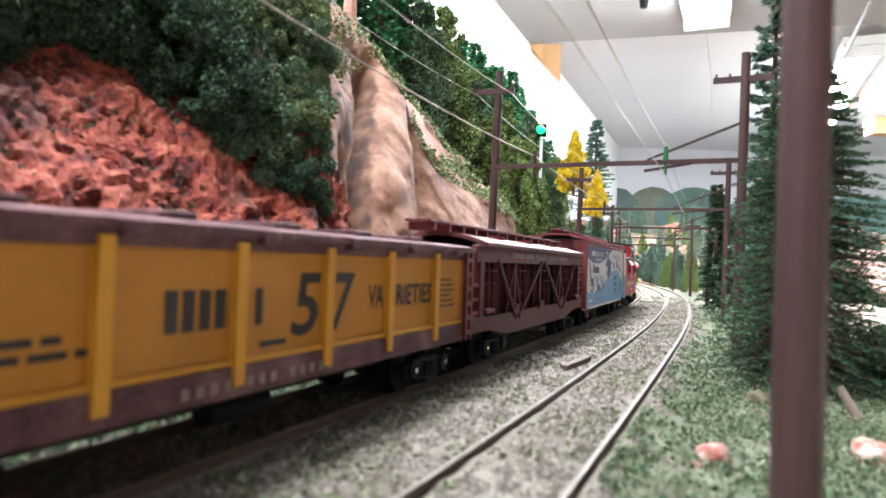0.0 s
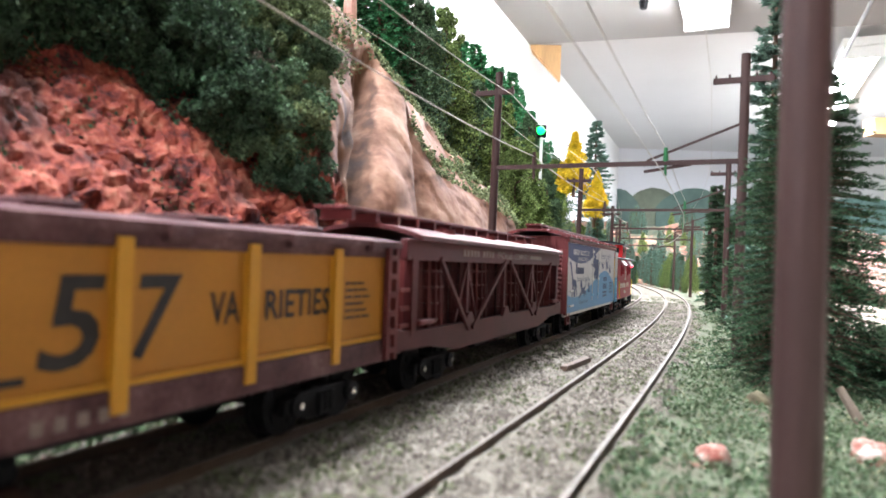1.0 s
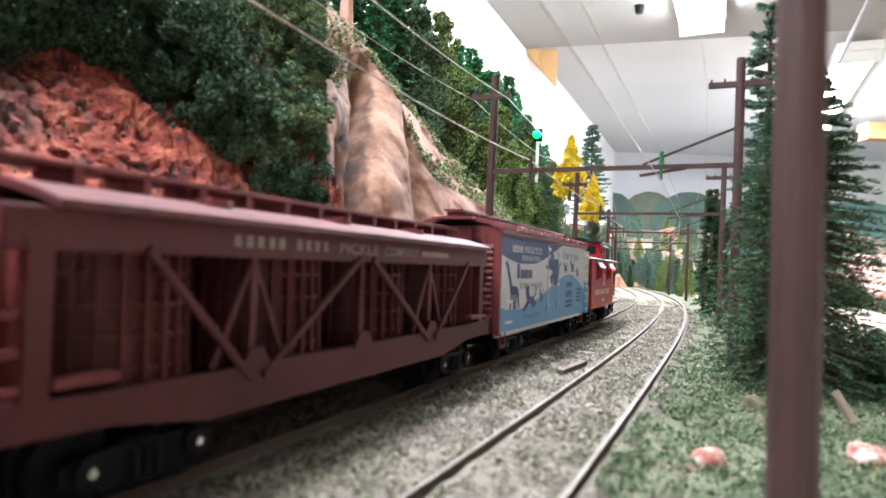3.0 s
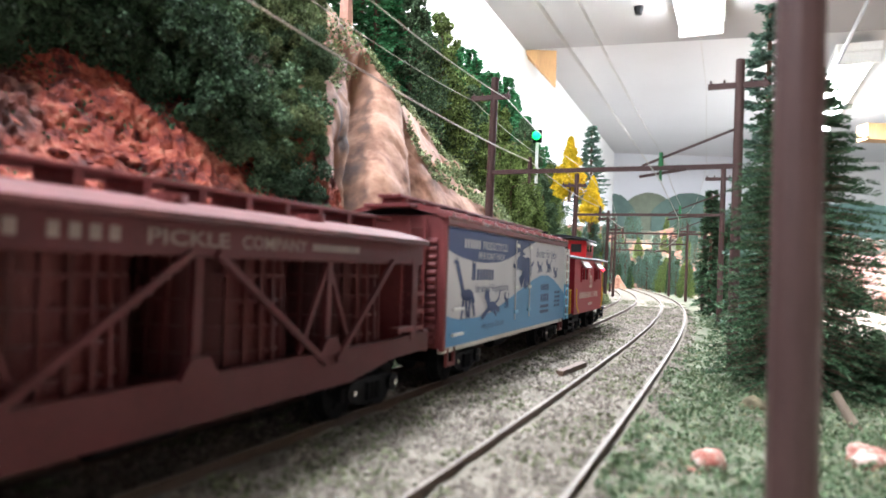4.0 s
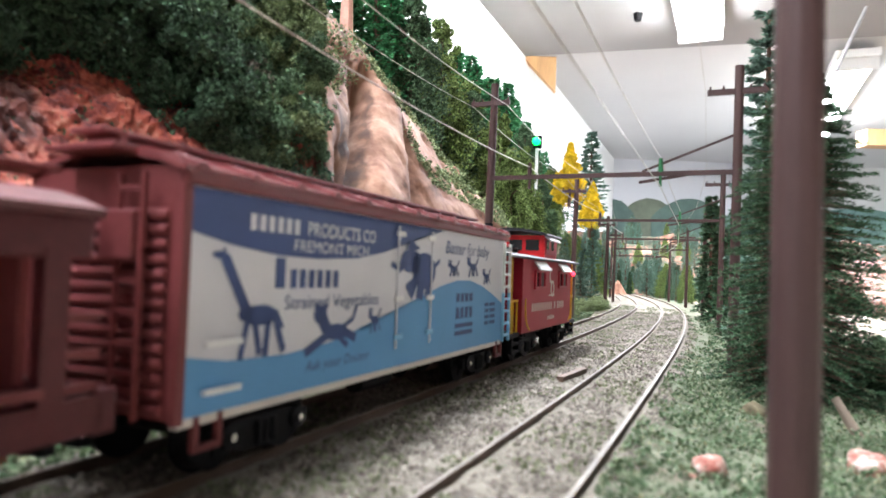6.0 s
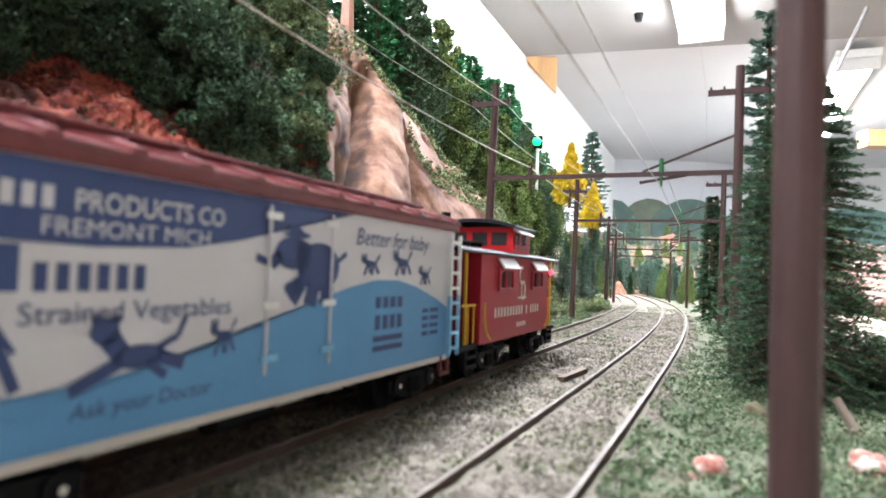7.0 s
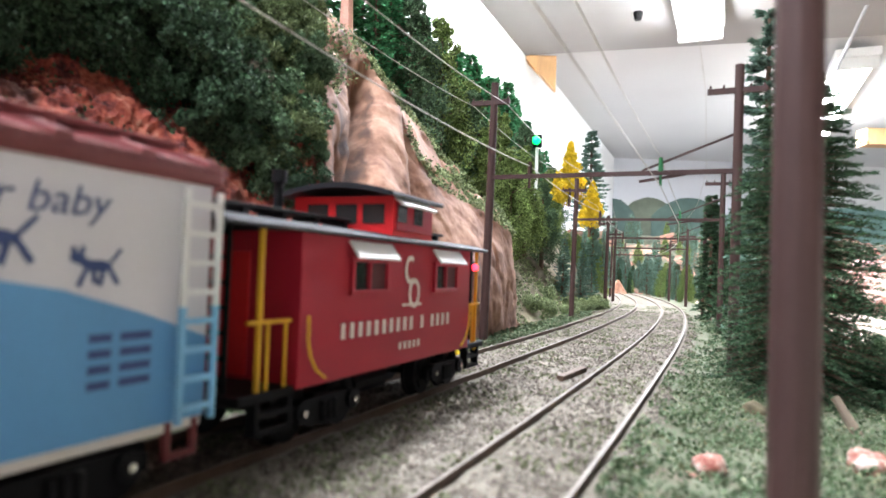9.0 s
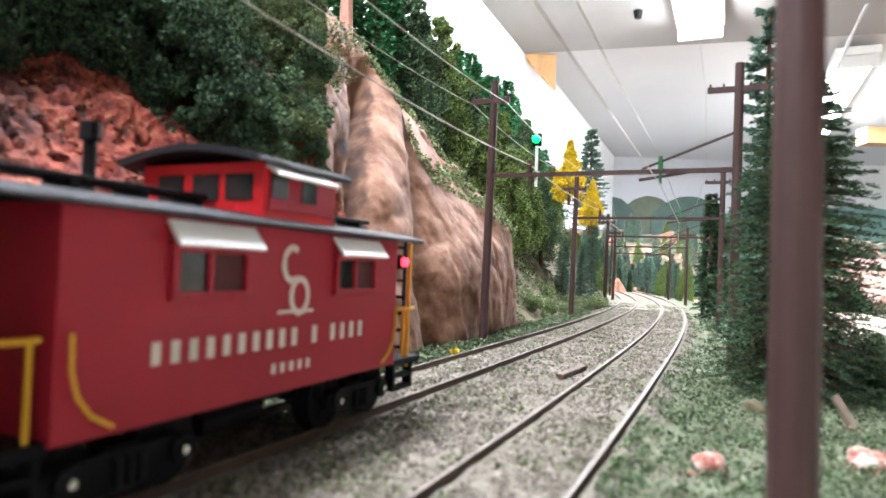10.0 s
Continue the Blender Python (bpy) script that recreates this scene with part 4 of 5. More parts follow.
    bar(bm, (-18.5, 4, 42.0), (-18.5, 4, 44.2), 1.35, 10)
    part("stove_pipe", bm, BLACK, car, "black stove pipe")
    yy = -W - 0.12
    word_bars("railroad_name", -23.5, 22.5, 15.2, 17.8, yy, (10, 1, 4), LETTER, car, 0.55, "cream lettering")
    word_bars("number_mark", -2.6, 7.4, 11.6, 13.0, yy, (5,), LETTER, car, 0.55)
    for xc, zc, rr in ((1.7, 27.0, 2.4), (3.7, 22.4, 2.5)):
        bm = B()
        n = 20
        gap = 6 if zc > 25 else 0
        for i in range(n - gap):
            a0, a1 = math.tau * (i + gap / 2) / n, math.tau * (i + 1 + gap / 2) / n
            beam(bm, (xc + math.cos(a0) * rr * 0.8, yy, zc + math.sin(a0) * rr), (xc + math.cos(a1) * rr * 0.8, yy, zc + math.sin(a1) * rr), 0.1, 0.95)
        part("emblem_ring", bm, LETTER, car)
    word_bars("emblem_line", -1.2, 7.2, 19.9, 20.4, yy, (1,), LETTER, car, 0.0)
    bm = B()
    bmesh.ops.create_icosphere(bm, subdivisions=2, radius=0.9, matrix=Matrix.Translation((36.6, -13.3, 28.2)))
    lamp = part("marker_lamp", bm, glow("red_lens", (1.0, 0.03, 0.06), 5.0), car, "lit red marker lamp")
    part("lamp_body", box(B(), 35.4, 37.8, -12.9, -11.0, 26.8, 29.6, 0.3), BLACK, lamp)
    running_gear(car, 24, 8.4, 46)
    CARS.append((car, 375.0))


vat_car()
pickle_car()
reefer()
caboose()


# ---- line-side frames and wires ----
def crossarm(bm, s, left, z, half):
    a, b = at(s, left - half, z), at(s, left + half, z)
    beam(bm, a, b, 1.6, 1.9)


def wood_pole(name_label, s, left, z0, z1, r, arm_z, arm_half, lean=0.0):
    base = at(s, left, 0)
    ob = thing("utility_pole", pose(0, 0, 0), name_label, "utility pole", "line-side poles")
    bm = B()
    top = base + np.array([lean, 0, 0])
    bar(bm, (*base[:2], z0), (*top[:2], z1), r, 14, r * 0.86)
    part("shaft", bm, POLE, ob, smooth=False)
    for az in arm_z:
        bm = B()
        crossarm(bm, s, left, az, arm_half)
        arm = part("crossarm", bm, POLE, ob)
        for k in (-0.9, -0.45, 0.45, 0.9):
            p = at(s, left + k * arm_half, az)
            bm = B()
            bar(bm, (*p[:2], az + 0.8), (*p[:2], az + 2.2), 0.45, 8, 0.3)
            part("insulator", bm, POLE, arm)
    return ob


FRAMES = ((163, 60.0, -30.0, 104, 103, 66.0), (345, 60.0, -29.0, 92, 96, 65.0), (545, 58.0, -27.5, 86, 90, 65.0), (735, 56, -27, 88, 88, 64), (920, 56, -27, 86, 86, 62))
for s, l0, l1, h0, h1, bz in FRAMES:
    r = 1.75
    wood_pole("brown wooden pole with a crossarm beside the tracks", s, l0, -3, h0, r, (h0 - 8,), 8.0, 1.6)
    wood_pole("brown wooden pole with a crossarm beside the tracks", s, l1, -5, h1, r, (h1 - 9,), 9.5, 0.8)
    g = thing("catenary_beam", pose(0, 0, 0), "brown cross beam between two poles over both tracks", "catenary beam", "cross beams")
    part("beam", beam(B(), at(s, l0, bz), at(s, l1, bz), 1.5, 1.6), POLE, g)
    part("brace", beam(B(), at(s, l1, bz + 13), at(s, 1.0, bz + 1.0), 0.8, 0.8), POLE, g)
    part("truss_bar", beam(B(), at(s, -14, bz - 0.6), at(s, 2, bz - 3.0), 0.8, 1.0), POLE, g)
    for lt in (-5.4, 43.0):
        p = at(s, lt, 0)
        bm = B()
        bar(bm, (*p[:2], bz + 0.5), (*p[:2], bz + 5.6), 1.0, 10, 0.7)
        bar(bm, (*p[:2], bz - 4.6), (*p[:2], bz - 0.8), 0.55, 8)
        part("insulator", bm, GREEN_GLASS if lt < 0 else POLE, g, "green insulator" if lt < 0 else "brown insulator")
# the pole that stands right before the lens
wood_pole("thick dark brown wooden pole close to the lens", -17, -33.2, -8, 110, 2.15, (), 0)


def tube(bm, pts, r, sides=5):
    rings = []
    for i, p in enumerate(pts):
        d = Vector(pts[min(i + 1, len(pts) - 1)]) - Vector(pts[max(i - 1, 0)])
        q = d.to_track_quat("Z", "Y")
        rings.append([bm.verts.new(Vector(p) + q @ Vector((math.cos(math.tau * k / sides) * r, math.sin(math.tau * k / sides) * r, 0))) for k in range(sides)])
    for a, b in zip(rings, rings[1:]):
        for k in range(sides):
            bm.faces.new((a[k], a[(k + 1) % sides], b[(k + 1) % sides], b[k]))
    return bm


def span(a, b, za, zb, sag, la, lb, n=14):
    p, q = at(a, la, za), at(b, lb, zb)
    return [p + (q - p) * i / n - np.array([0, 0, sag * 4 * (i / n) * (1 - i / n)]) for i in range(n + 1)]


STOPS = (-17, 163, 345, 545, 735, 920)
for lt, dz, sag, r in ((-5.4, 5.6, 1.5, 0.16), (-5.4, -4.6, 0.2, 0.17), (43.0, 4.0, 2.0, 0.19), (60 + 7, 29, 3.0, 0.13), (60 - 7, 29, 3.0, 0.17), (-20, 28, 2.0, 0.11)):
    g = thing("overhead_wire", pose(0, 0, 0), "thin pale overhead wire strung from pole to pole", "wire", "overhead wires")
    for a, b in zip(STOPS, STOPS[1:]):
        part("wire_span", tube(B(), span(a, b, 66 + dz, 66 + dz, sag, lt, lt), r), WIRE, g)


# ---- room ----
def wall_slab(name, a, b, z0, z1, thick, material, label, category="wall"):
    """An upright slab from a to b in metres; thick to its left."""
    bm = B()
    a, b = Vector((*a, 0)) * 1000, Vector((*b, 0)) * 1000
    d = (b - a).normalized()
    nrm = Vector((-d.y, d.x, 0)) * thick
    low = [bm.verts.new(p + Vector((0, 0, z0))) for p in (a, b, b + nrm, a + nrm)]
    up = [bm.verts.new(v.co + Vector((0, 0, z1 - z0))) for v in low]
    bm.faces.new(low[::-1])
    bm.faces.new(up)
    for i in range(4):
        bm.faces.new((low[i], low[(i + 1) % 4], up[(i + 1) % 4], up[i]))
    ob = part(name, bm, material, None)
    return tagged(ob, label, category, kind="structure")


def flat(name, x0, x1, y0, y1, z0, z1, material, label, category, turn=0.0, about=(0, 0)):
    ob = part(name, box(B(), x0, x1, y0, y1, z0, z1), material, None)
    ob.matrix_world = pose(about[0] * MM, about[1] * MM, 0, 0, 0, turn)
    return tagged(ob, label, category, kind="structure")


CEIL = 742.0
wx = lambda y: 0.074 + (y - 1.653) * math.tan(radians(22.5))
wall_slab("wall_west", (wx(-1.4), -1.4), (wx(3.95), 3.95), -1000, CEIL + 60, 80, PLASTER, "plain white room wall behind the layout")
wall_slab("wall_north_painted", (wx(3.95) - 0.4, 3.95), (1.95, 3.95), -1000, CEIL + 60, 80, surface("backdrop_grey", shades((0.66, 0.67, 0.70), 0.97, 1.03), 400, 20, 0.9, 0.0), "pale grey painted end wall")
# same end wall, whiter here: the strong light on it is put into the colour
wall_slab("wall_north", (1.95, 3.95), (4.2, 3.95), -1000, CEIL + 60, 80, PLASTER, "right part of the end wall, whitened for bright light")
wall_slab("wall_east", (3.4, 4.1), (3.4, -1.5), -1000, CEIL + 60, 80, PLASTER, "plain white room wall")
wall_slab("wall_south", (3.5, -1.4), (-1.6, -1.4), -1000, CEIL + 60, 80, PLASTER, "plain white room wall behind the camera")
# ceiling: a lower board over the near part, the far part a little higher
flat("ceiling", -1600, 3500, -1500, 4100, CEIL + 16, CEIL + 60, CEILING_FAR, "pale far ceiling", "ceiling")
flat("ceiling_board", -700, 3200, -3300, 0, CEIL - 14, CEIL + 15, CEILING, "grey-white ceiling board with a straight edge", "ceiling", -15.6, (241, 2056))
bm = B()
prism(bm, [(232, CEIL - 10), (342, CEIL - 10), (342, CEIL - 124)], 2062, 2086)
tagged(part("ceiling_bracket", bm, PINE_BOARD, None), "triangular pale wooden bracket under the ceiling", "bracket")
flat("beam_east", 1660, 3400, 2550, 2620, 590, 655, PINE_BOARD, "pale wooden shelf edge on the room side", "trim")


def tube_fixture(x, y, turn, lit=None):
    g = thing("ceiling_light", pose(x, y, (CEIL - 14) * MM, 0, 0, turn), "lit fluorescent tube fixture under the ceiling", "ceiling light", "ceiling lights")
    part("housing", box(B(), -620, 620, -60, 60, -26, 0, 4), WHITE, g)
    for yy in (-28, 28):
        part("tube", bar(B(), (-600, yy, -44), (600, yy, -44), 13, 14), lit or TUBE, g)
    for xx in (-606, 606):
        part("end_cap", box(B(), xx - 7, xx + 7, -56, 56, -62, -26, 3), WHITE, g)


# dimmer tubes for the added near fixture, which is out of view
TUBE_NEAR = glow("dimmer_tube_glow", (0.92, 0.965, 1.0), 26.0)
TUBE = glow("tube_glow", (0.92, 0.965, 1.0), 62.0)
tube_fixture(0.42, 1.16, 66)
tube_fixture(-0.23, 0.0, 66, TUBE_NEAR)
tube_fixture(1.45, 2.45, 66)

flat("floor", -1900, 3500, -1500, 4100, -1060, -1000, surface("room_floor", shades((0.22, 0.21, 0.20)), 200, 6, 0.9, 0.1), "plain grey room floor", "floor")

# painted hills on the end wall
for cx, w, hgt, y, c in ((1030, 130, 505, 3925, (0.085, 0.13, 0.115)), (1240, 190, 520, 3930, (0.13, 0.15, 0.11)), (1480, 230, 525, 3920, (0.09, 0.14, 0.12)), (1900, 340, 470, 3922, (0.16, 0.24, 0.22)), (2500, 480, 500, 3916, (0.19, 0.32, 0.29))):
    out = [(cx - w, -20)] + [(cx - w + 2 * w * i / 24, hgt - 120 + 120 * math.sin(math.pi * i / 24) ** 0.8 + 9 * ruffle((i * 3.1, cx, 0), 5)) for i in range(25)] + [(cx + w, -20)]
    tagged(part("backdrop_hill", prism(B(), out, y - 6, y), surface("painted_hill", shades(c, 0.8, 1.25), 60, 9, 0.95, 0), None), "dusky green hill painted on the backdrop", "backdrop", kind="structure")


# ---- plants ----
RNG = np.random.default_rng(7)


def cloud(name, pts, size, material, parent=None, label="", flat_=0.0):
    V, F = leaves(np.asarray(pts), size, RNG, flat_)
    return hang(name, mesh(name, V, F, material), parent, label)


def bush(rx, ry, rz, material, lumps=42, per=60, size=1.15, spread=0.5):
    pts = clump_points(RNG, rx, ry, rz, lumps, per, spread)
    V, F = leaves(pts, size, RNG)
    return mesh("bush", V, F, material)


def trunk(bm, h, r):
    bar(bm, (0, 0, -4), (0, 0, h), r, 8, r * 0.25)
    return bm


def brush_conifer(h, r, material, label, whorls=24, per=12, needles=40, droop=0.18, power=0.8, blade=0.22, needle=2.0, ragged=0.35, lift=0.0, bare=0.06):
    """A conifer: a tapered trunk, uneven whorls of drooping branches, each set with needles on all sides."""
    g = thing("conifer_tree", pose(0, 0, 0), label, "conifer tree")
    part("trunk", trunk(B(), h * 0.97, 0.0175 * h), BARK, g)
    n = whorls * per
    u = (np.repeat(np.arange(whorls), per) + RNG.uniform(-0.35, 0.35, n) + 0.5) / whorls
    a = RNG.uniform(0, math.tau, n)
    ln = r * np.clip(1 - u, 0.02, 1) ** power * (1 - ragged * RNG.uniform(0, 1, n) ** 1.5 + 0.12 * RNG.normal(size=n)) + 0.015 * h
    z = h * (bare + (1 - bare) * u)
    slope = -droop * (1.1 - u) + RNG.normal(0, 0.07, n)
    out = np.stack([np.cos(a), np.sin(a), 0 * a], 1)
    side = np.stack([-np.sin(a), np.cos(a), 0 * a], 1)
    t = RNG.uniform(0.12, 1.0, (n, needles)) ** 0.8
    root = out[:, None] * (ln[:, None] * t)[..., None]
    root[..., 2] += z[:, None] + (slope * ln)[:, None] * t + (lift * ln)[:, None] * t ** 2
    turn = RNG.uniform(0, math.tau, (n, needles))
    nd = (out[:, None] * RNG.uniform(0.5, 1.2, (n, needles))[..., None] + side[:, None] * np.cos(turn)[..., None] * 0.9)
    nd[..., 2] += np.sin(turn) * 0.55
    nd *= (needle * RNG.uniform(0.6, 1.25, (n, needles)) * (1.15 - 0.5 * t))[..., None]
    root, nd = root.reshape(-1, 3), nd.reshape(-1, 3)
    m = len(root)
    w = np.cross(nd, RNG.normal(size=(m, 3)))
    w *= (blade * RNG.uniform(0.7, 1.3, m) / (np.linalg.norm(w, axis=1) + 1e-9))[:, None]
    V = np.stack([root, root + nd * 0.45 + w, root + nd, root + nd * 0.45 - w], 1).reshape(-1, 3)
    i = np.arange(m)[:, None] * 4
    F = np.concatenate([i + np.array([[0, 1, 2]]), i + np.array([[0, 2, 3]])], 0)
    crown = hang("crown", mesh("crown", V, F, material), g)
    # the woody spines of the branches
    tip = out * (ln * 0.9)[:, None]
    tip[:, 2] = z + (slope + lift) * ln * 0.9
    foot = np.stack([0 * z, 0 * z, z], 1)
    up = np.array([0, 0, 0.012 * r + 0.12])
    V = np.stack([foot + up, foot - up, tip], 1).reshape(-1, 3)
    hang("spine", mesh("spine", V, np.arange(3 * n).reshape(-1, 3), BARK), g)
    return g


def foam_tree(h, r, material, label, lumps=70, per=70, size=1.0, power=0.6, stem=0.12, category="tree"):
    """A tree of foam lumps on a trunk with a few limbs."""
    g = thing("foam_tree", pose(0, 0, 0), label, category)
    bm = trunk(B(), h * 0.9, 0.03 * h)
    for k in range(7):
        a, z = k * 2.4, h * (0.2 + 0.09 * k)
        bar(bm, (0, 0, z), (math.cos(a) * r * 0.6, math.sin(a) * r * 0.6, z + h * 0.06), 0.012 * h, 5, 0.005 * h)
    part("trunk", bm, BARK, g)
    u = RNG.uniform(stem, 1, lumps)
    a = RNG.uniform(0, math.tau, lumps)
    rr = r * np.clip((1 - u) * 1.25, 0.05, 1) ** power * RNG.uniform(0.35, 1.0, lumps)
    c = np.stack([np.cos(a) * rr, np.sin(a) * rr, u * h], 1)
    q = RNG.normal(size=(lumps, per, 3))
    q /= np.linalg.norm(q, axis=2)[:, :, None]
    q[:, :, 2] *= 1.3
    k = (r * 0.36 * np.clip(1.25 - u, 0.3, 1) * RNG.uniform(0.6, 1.2, lumps))[:, None] * RNG.uniform(0.6, 1.1, (lumps, per))
    pts = (c[:, None] + q * k[:, :, None]).reshape(-1, 3)
    V, F = leaves(pts, size, RNG)
    hang("crown", mesh("crown", V, F, material), g)
    return g


def plant(template, s, left, size=1.0, turn=None, z=None):
    zz = float(hill(s, left)) - 2 if z is None else z
    return copy_thing(template, stand(s, left, zz, RNG.uniform(0, 360) if turn is None else turn, size))


def put(template, x, y, z, size=1.0):
    return copy_thing(template, pose(x * MM, y * MM, z * MM, 0, 0, RNG.uniform(0, 360)) @ Matrix.Diagonal((size, size, size, 1)))


def settle(template, m):
    template.matrix_basis = m


# bushes over the red slope and down the gully beside the cliff
BUSH = [bush(16, 14, 14, F_DARK, 74, 260, 0.55, 0.24), bush(16, 13, 13, F_MID, 74, 260, 0.55, 0.24), bush(13, 15, 12, F_OLIVE, 80, 220, 0.5, 0.22), bush(13, 12, 11, F_GREY, 90, 110, 0.5, 0.26)]
SPOTS = [(44, 124, 90, 0, 0.62), (52, 116, 85, 0, 0.66), (52, 108, 77, 0, 0.62), (60, 97, 66, 1, 0.6), (60, 87, 55, 2, 0.55), (60, 82, 47, 0, 0.5), (12, 118, 77, 0, 0.62), (-4, 109, 67, 0, 0.6), (68, 122, 96, 0, 0.8), (68, 109, 86, 1, 0.8), (68, 97, 72, 3, 0.6), (76, 80, 51, 2, 0.17),
         (68, 77, 42, 1, 0.31), (118, 128, 132, 2, 1.0), (72, 80, 34, 0, 0.35), (66, 86, 48, 0, 0.84), (80, 90, 56, 2, 0.54), (60, 96, 64, 1, 1.1), (74, 98, 74, 1, 1.1), (92, 98, 84, 2, 0.48), (48, 106, 78, 0, 1.3), (58, 112, 92, 1, 1.2), (30, 122, 88, 0, 1.4), (12, 128, 92, 0, 1.5),
         (40, 128, 104, 1, 1.4), (-8, 120, 84, 0, 1.4), (-26, 118, 80, 0, 1.4), (60, 128, 112, 1, 1.2), (86, 108, 98, 2, 1.0), (100, 112, 108, 2, 0.9), (44, 96, 66, 0, 1.0), (84, 116, 112, 2, 1.1), (20, 140, 108, 0, 1.5), (0, 140, 106, 0, 1.5), (78, 82, 44, 1, 0.22), (64, 104, 82, 3, 0.8),
         (98, 120, 120, 1, 1.0), (112, 122, 124, 2, 1.0), (-30, 104, 72, 0, 1.0), (-50, 110, 78, 0, 1.5), (66, 140, 124, 1, 1.4), (40, 150, 126, 0, 1.6), (10, 160, 124, 0, 1.6), (92, 136, 130, 2, 1.2), (56, 90, 52, 1, 0.9), (76, 86, 60, 1, 0.46), (80, 92, 68, 2, 0.62), (70, 92, 66, 2, 0.97),
         (92, 102, 96, 1, 0.8)]
for s, left, z, k, q in SPOTS:
    ob = new("bush", BUSH[k])
    ob.matrix_world = stand(s, left, z, RNG.uniform(0, 360), q)
    tagged(ob, ("dark green foam bush on the red slope", "mid-green foam bush on the slope", "olive foam bush on the hill shoulder", "dusty grey dry bush")[k], "bush", "hillside bushes")

# tall trees and the wooded slope beyond the cliff
F_MOSS = foliage("bright_moss_foam", (0.15, 0.21, 0.065), 0.22, 1.9)
mossy = foam_tree(90, 20, F_MOSS, "tall dark olive mossy tree on the slope", 130, 150, 0.75, 0.5)
settle(mossy, stand(262, 124, 82, 20))
dark_moss = foam_tree(95, 22, F_MID, "tall dark green drooping tree on the slope", 130, 150, 0.75, 0.5)
settle(dark_moss, stand(236, 132, 84, 60))
for s, left, q in ((292, 104, .85), (318, 96, .8), (345, 112, .95), (375, 100, .8), (420, 112, .8), (480, 104, .8), (330, 128, .9)):
    plant(mossy, s, left, q)
for s, left, q in ((276, 140, 1.0), (300, 118, .9), (400, 92, .7), (455, 120, .9), (540, 110, .8)):
    plant(dark_moss, s, left, q)
spruce = brush_conifer(78, 15, F_GREEN, "bright green bottle-brush spruce before the wall", 18, 10, 22, 0.1, 0.75, 0.6, 3.4)
settle(spruce, stand(300, 160, float(hill(300, 160)) - 3))
for k in range(40):
    plant(spruce, 318 + 15 * k + RNG.uniform(-4, 4), 150 + 14 * (k % 3) + RNG.uniform(-4, 4), RNG.uniform(1.0, 1.35))
for s, left, q, z in ((196, 150, 1.0, 128), (206, 138, .9, 112), (216, 152, 1.2, 124), (226, 140, 1.0, 112), (186, 160, 1.0, 142), (240, 150, 1.2, 110), (256, 158, 1.3, 108)):
    plant(spruce, s, left, q, z=z)
gold = foam_tree(48, 12, F_YELLOW, "bright yellow autumn tree", 130, 70, 1.1, 0.8, 0.05)
settle(gold, stand(447, 80, 88))
copy_thing(gold, stand(600, 76, 80, 40, 0.95))
pine = brush_conifer(120, 25, F_BLUE, "blue-green tiered pine tree", 17, 11, 54, 0.12, 0.75, 0.6, 4.4, 0.4, 0.1)
settle(pine, stand(690, 84, 78))
for s, left, q, z in ((500, 74, .40, 10), (540, 70, .34, 6), (430, 80, .36, 14), (400, 76, .30, 8), (470, 72, .3, 6), (700, 80, .6, 20), (780, 70, .5, 10)):
    plant(pine, s, left, q, z=z)
BIGPINK = thing("bare_trunk", stand(184, 142, 114), "thick pale pink bare trunk on the hilltop", "tree trunk")
part("trunk", trunk(B(), 90, 4.6), PINK_BARK, BIGPINK)

# trees on the room side of the tracks
tall = brush_conifer(94, 28.0, F_PINE, "large dark green bottle-brush conifer", 34, 26, 84, 0.26, 0.5, 0.17, 2.0, 0.36, 0.0, 0.03)
settle(tall, pose(0.1025, 0.186, -0.006))
column = brush_conifer(100, 11.0, F_PINE, "slender dark green conifer beside the tracks", 28, 14, 50, 0.2, 0.45, 0.3, 2.8, 0.3)
settle(column, pose(0.206, 0.5, -0.006))
airy = brush_conifer(146, 12.5, F_BLUE, "tall airy blue-green conifer", 20, 9, 80, 0.12, 0.42, 0.42, 3.4, 0.6, 0.15, 0.08)
settle(airy, pose(0.130, 0.262, -0.006))
for x, y, q in ((172, 345, .9), (188, 400, .85), (240, 530, .95), (262, 600, .85), (300, 690, .85), (345, 800, .85), (330, 640, .7)):
    put(column, x, y, -6, q)
for x, y, q in ((215, 400, .6), (285, 560, .7), (400, 900, .6), (420, 1000, .7)):
    put(airy, x, y, -6, q)

# far wooded mound where the tracks end
ssf, lsf = np.arange(1150, 2190, 20.0), np.arange(-900, 500, 20.0)
P, F, S_, L_ = sheet("far", ssf, lsf, lambda S, Lq: -6 + 165 * np.clip((S - 1220 - 0.15 * np.abs(Lq + 60)) / 800, 0, 1) ** 0.8, EARTH)
tagged(new("far_hillside", mesh("far_hillside", rough(P, 1, 110.0, 4.0) + (rough(P, 50, 110.0, 4.0) - P) * np.clip((P[:, 2:] + 6) / 60, 0, 1), F, surface("far_slope", [(0.40, (0.025, 0.035, 0.022)), (0.50, (0.055, 0.06, 0.035)), (0.55, (0.22, 0.09, 0.06)), (0.68, (0.30, 0.18, 0.13))], 70, 14, 0.95, 0.5), True)), "far hillside of orange rock and scrub", "hillside", kind="structure")
for k in range(150):
    s, left = RNG.uniform(1180, 2100), RNG.uniform(-520, 260)
    z = -6 + 165 * max(0, (s - 1220 - 0.15 * abs(left + 60)) / 800) ** 0.8 - 8
    copy_thing(pine if k % 3 else mossy, stand(s, left, z, RNG.uniform(0, 360), RNG.uniform(0.3, 0.75)))

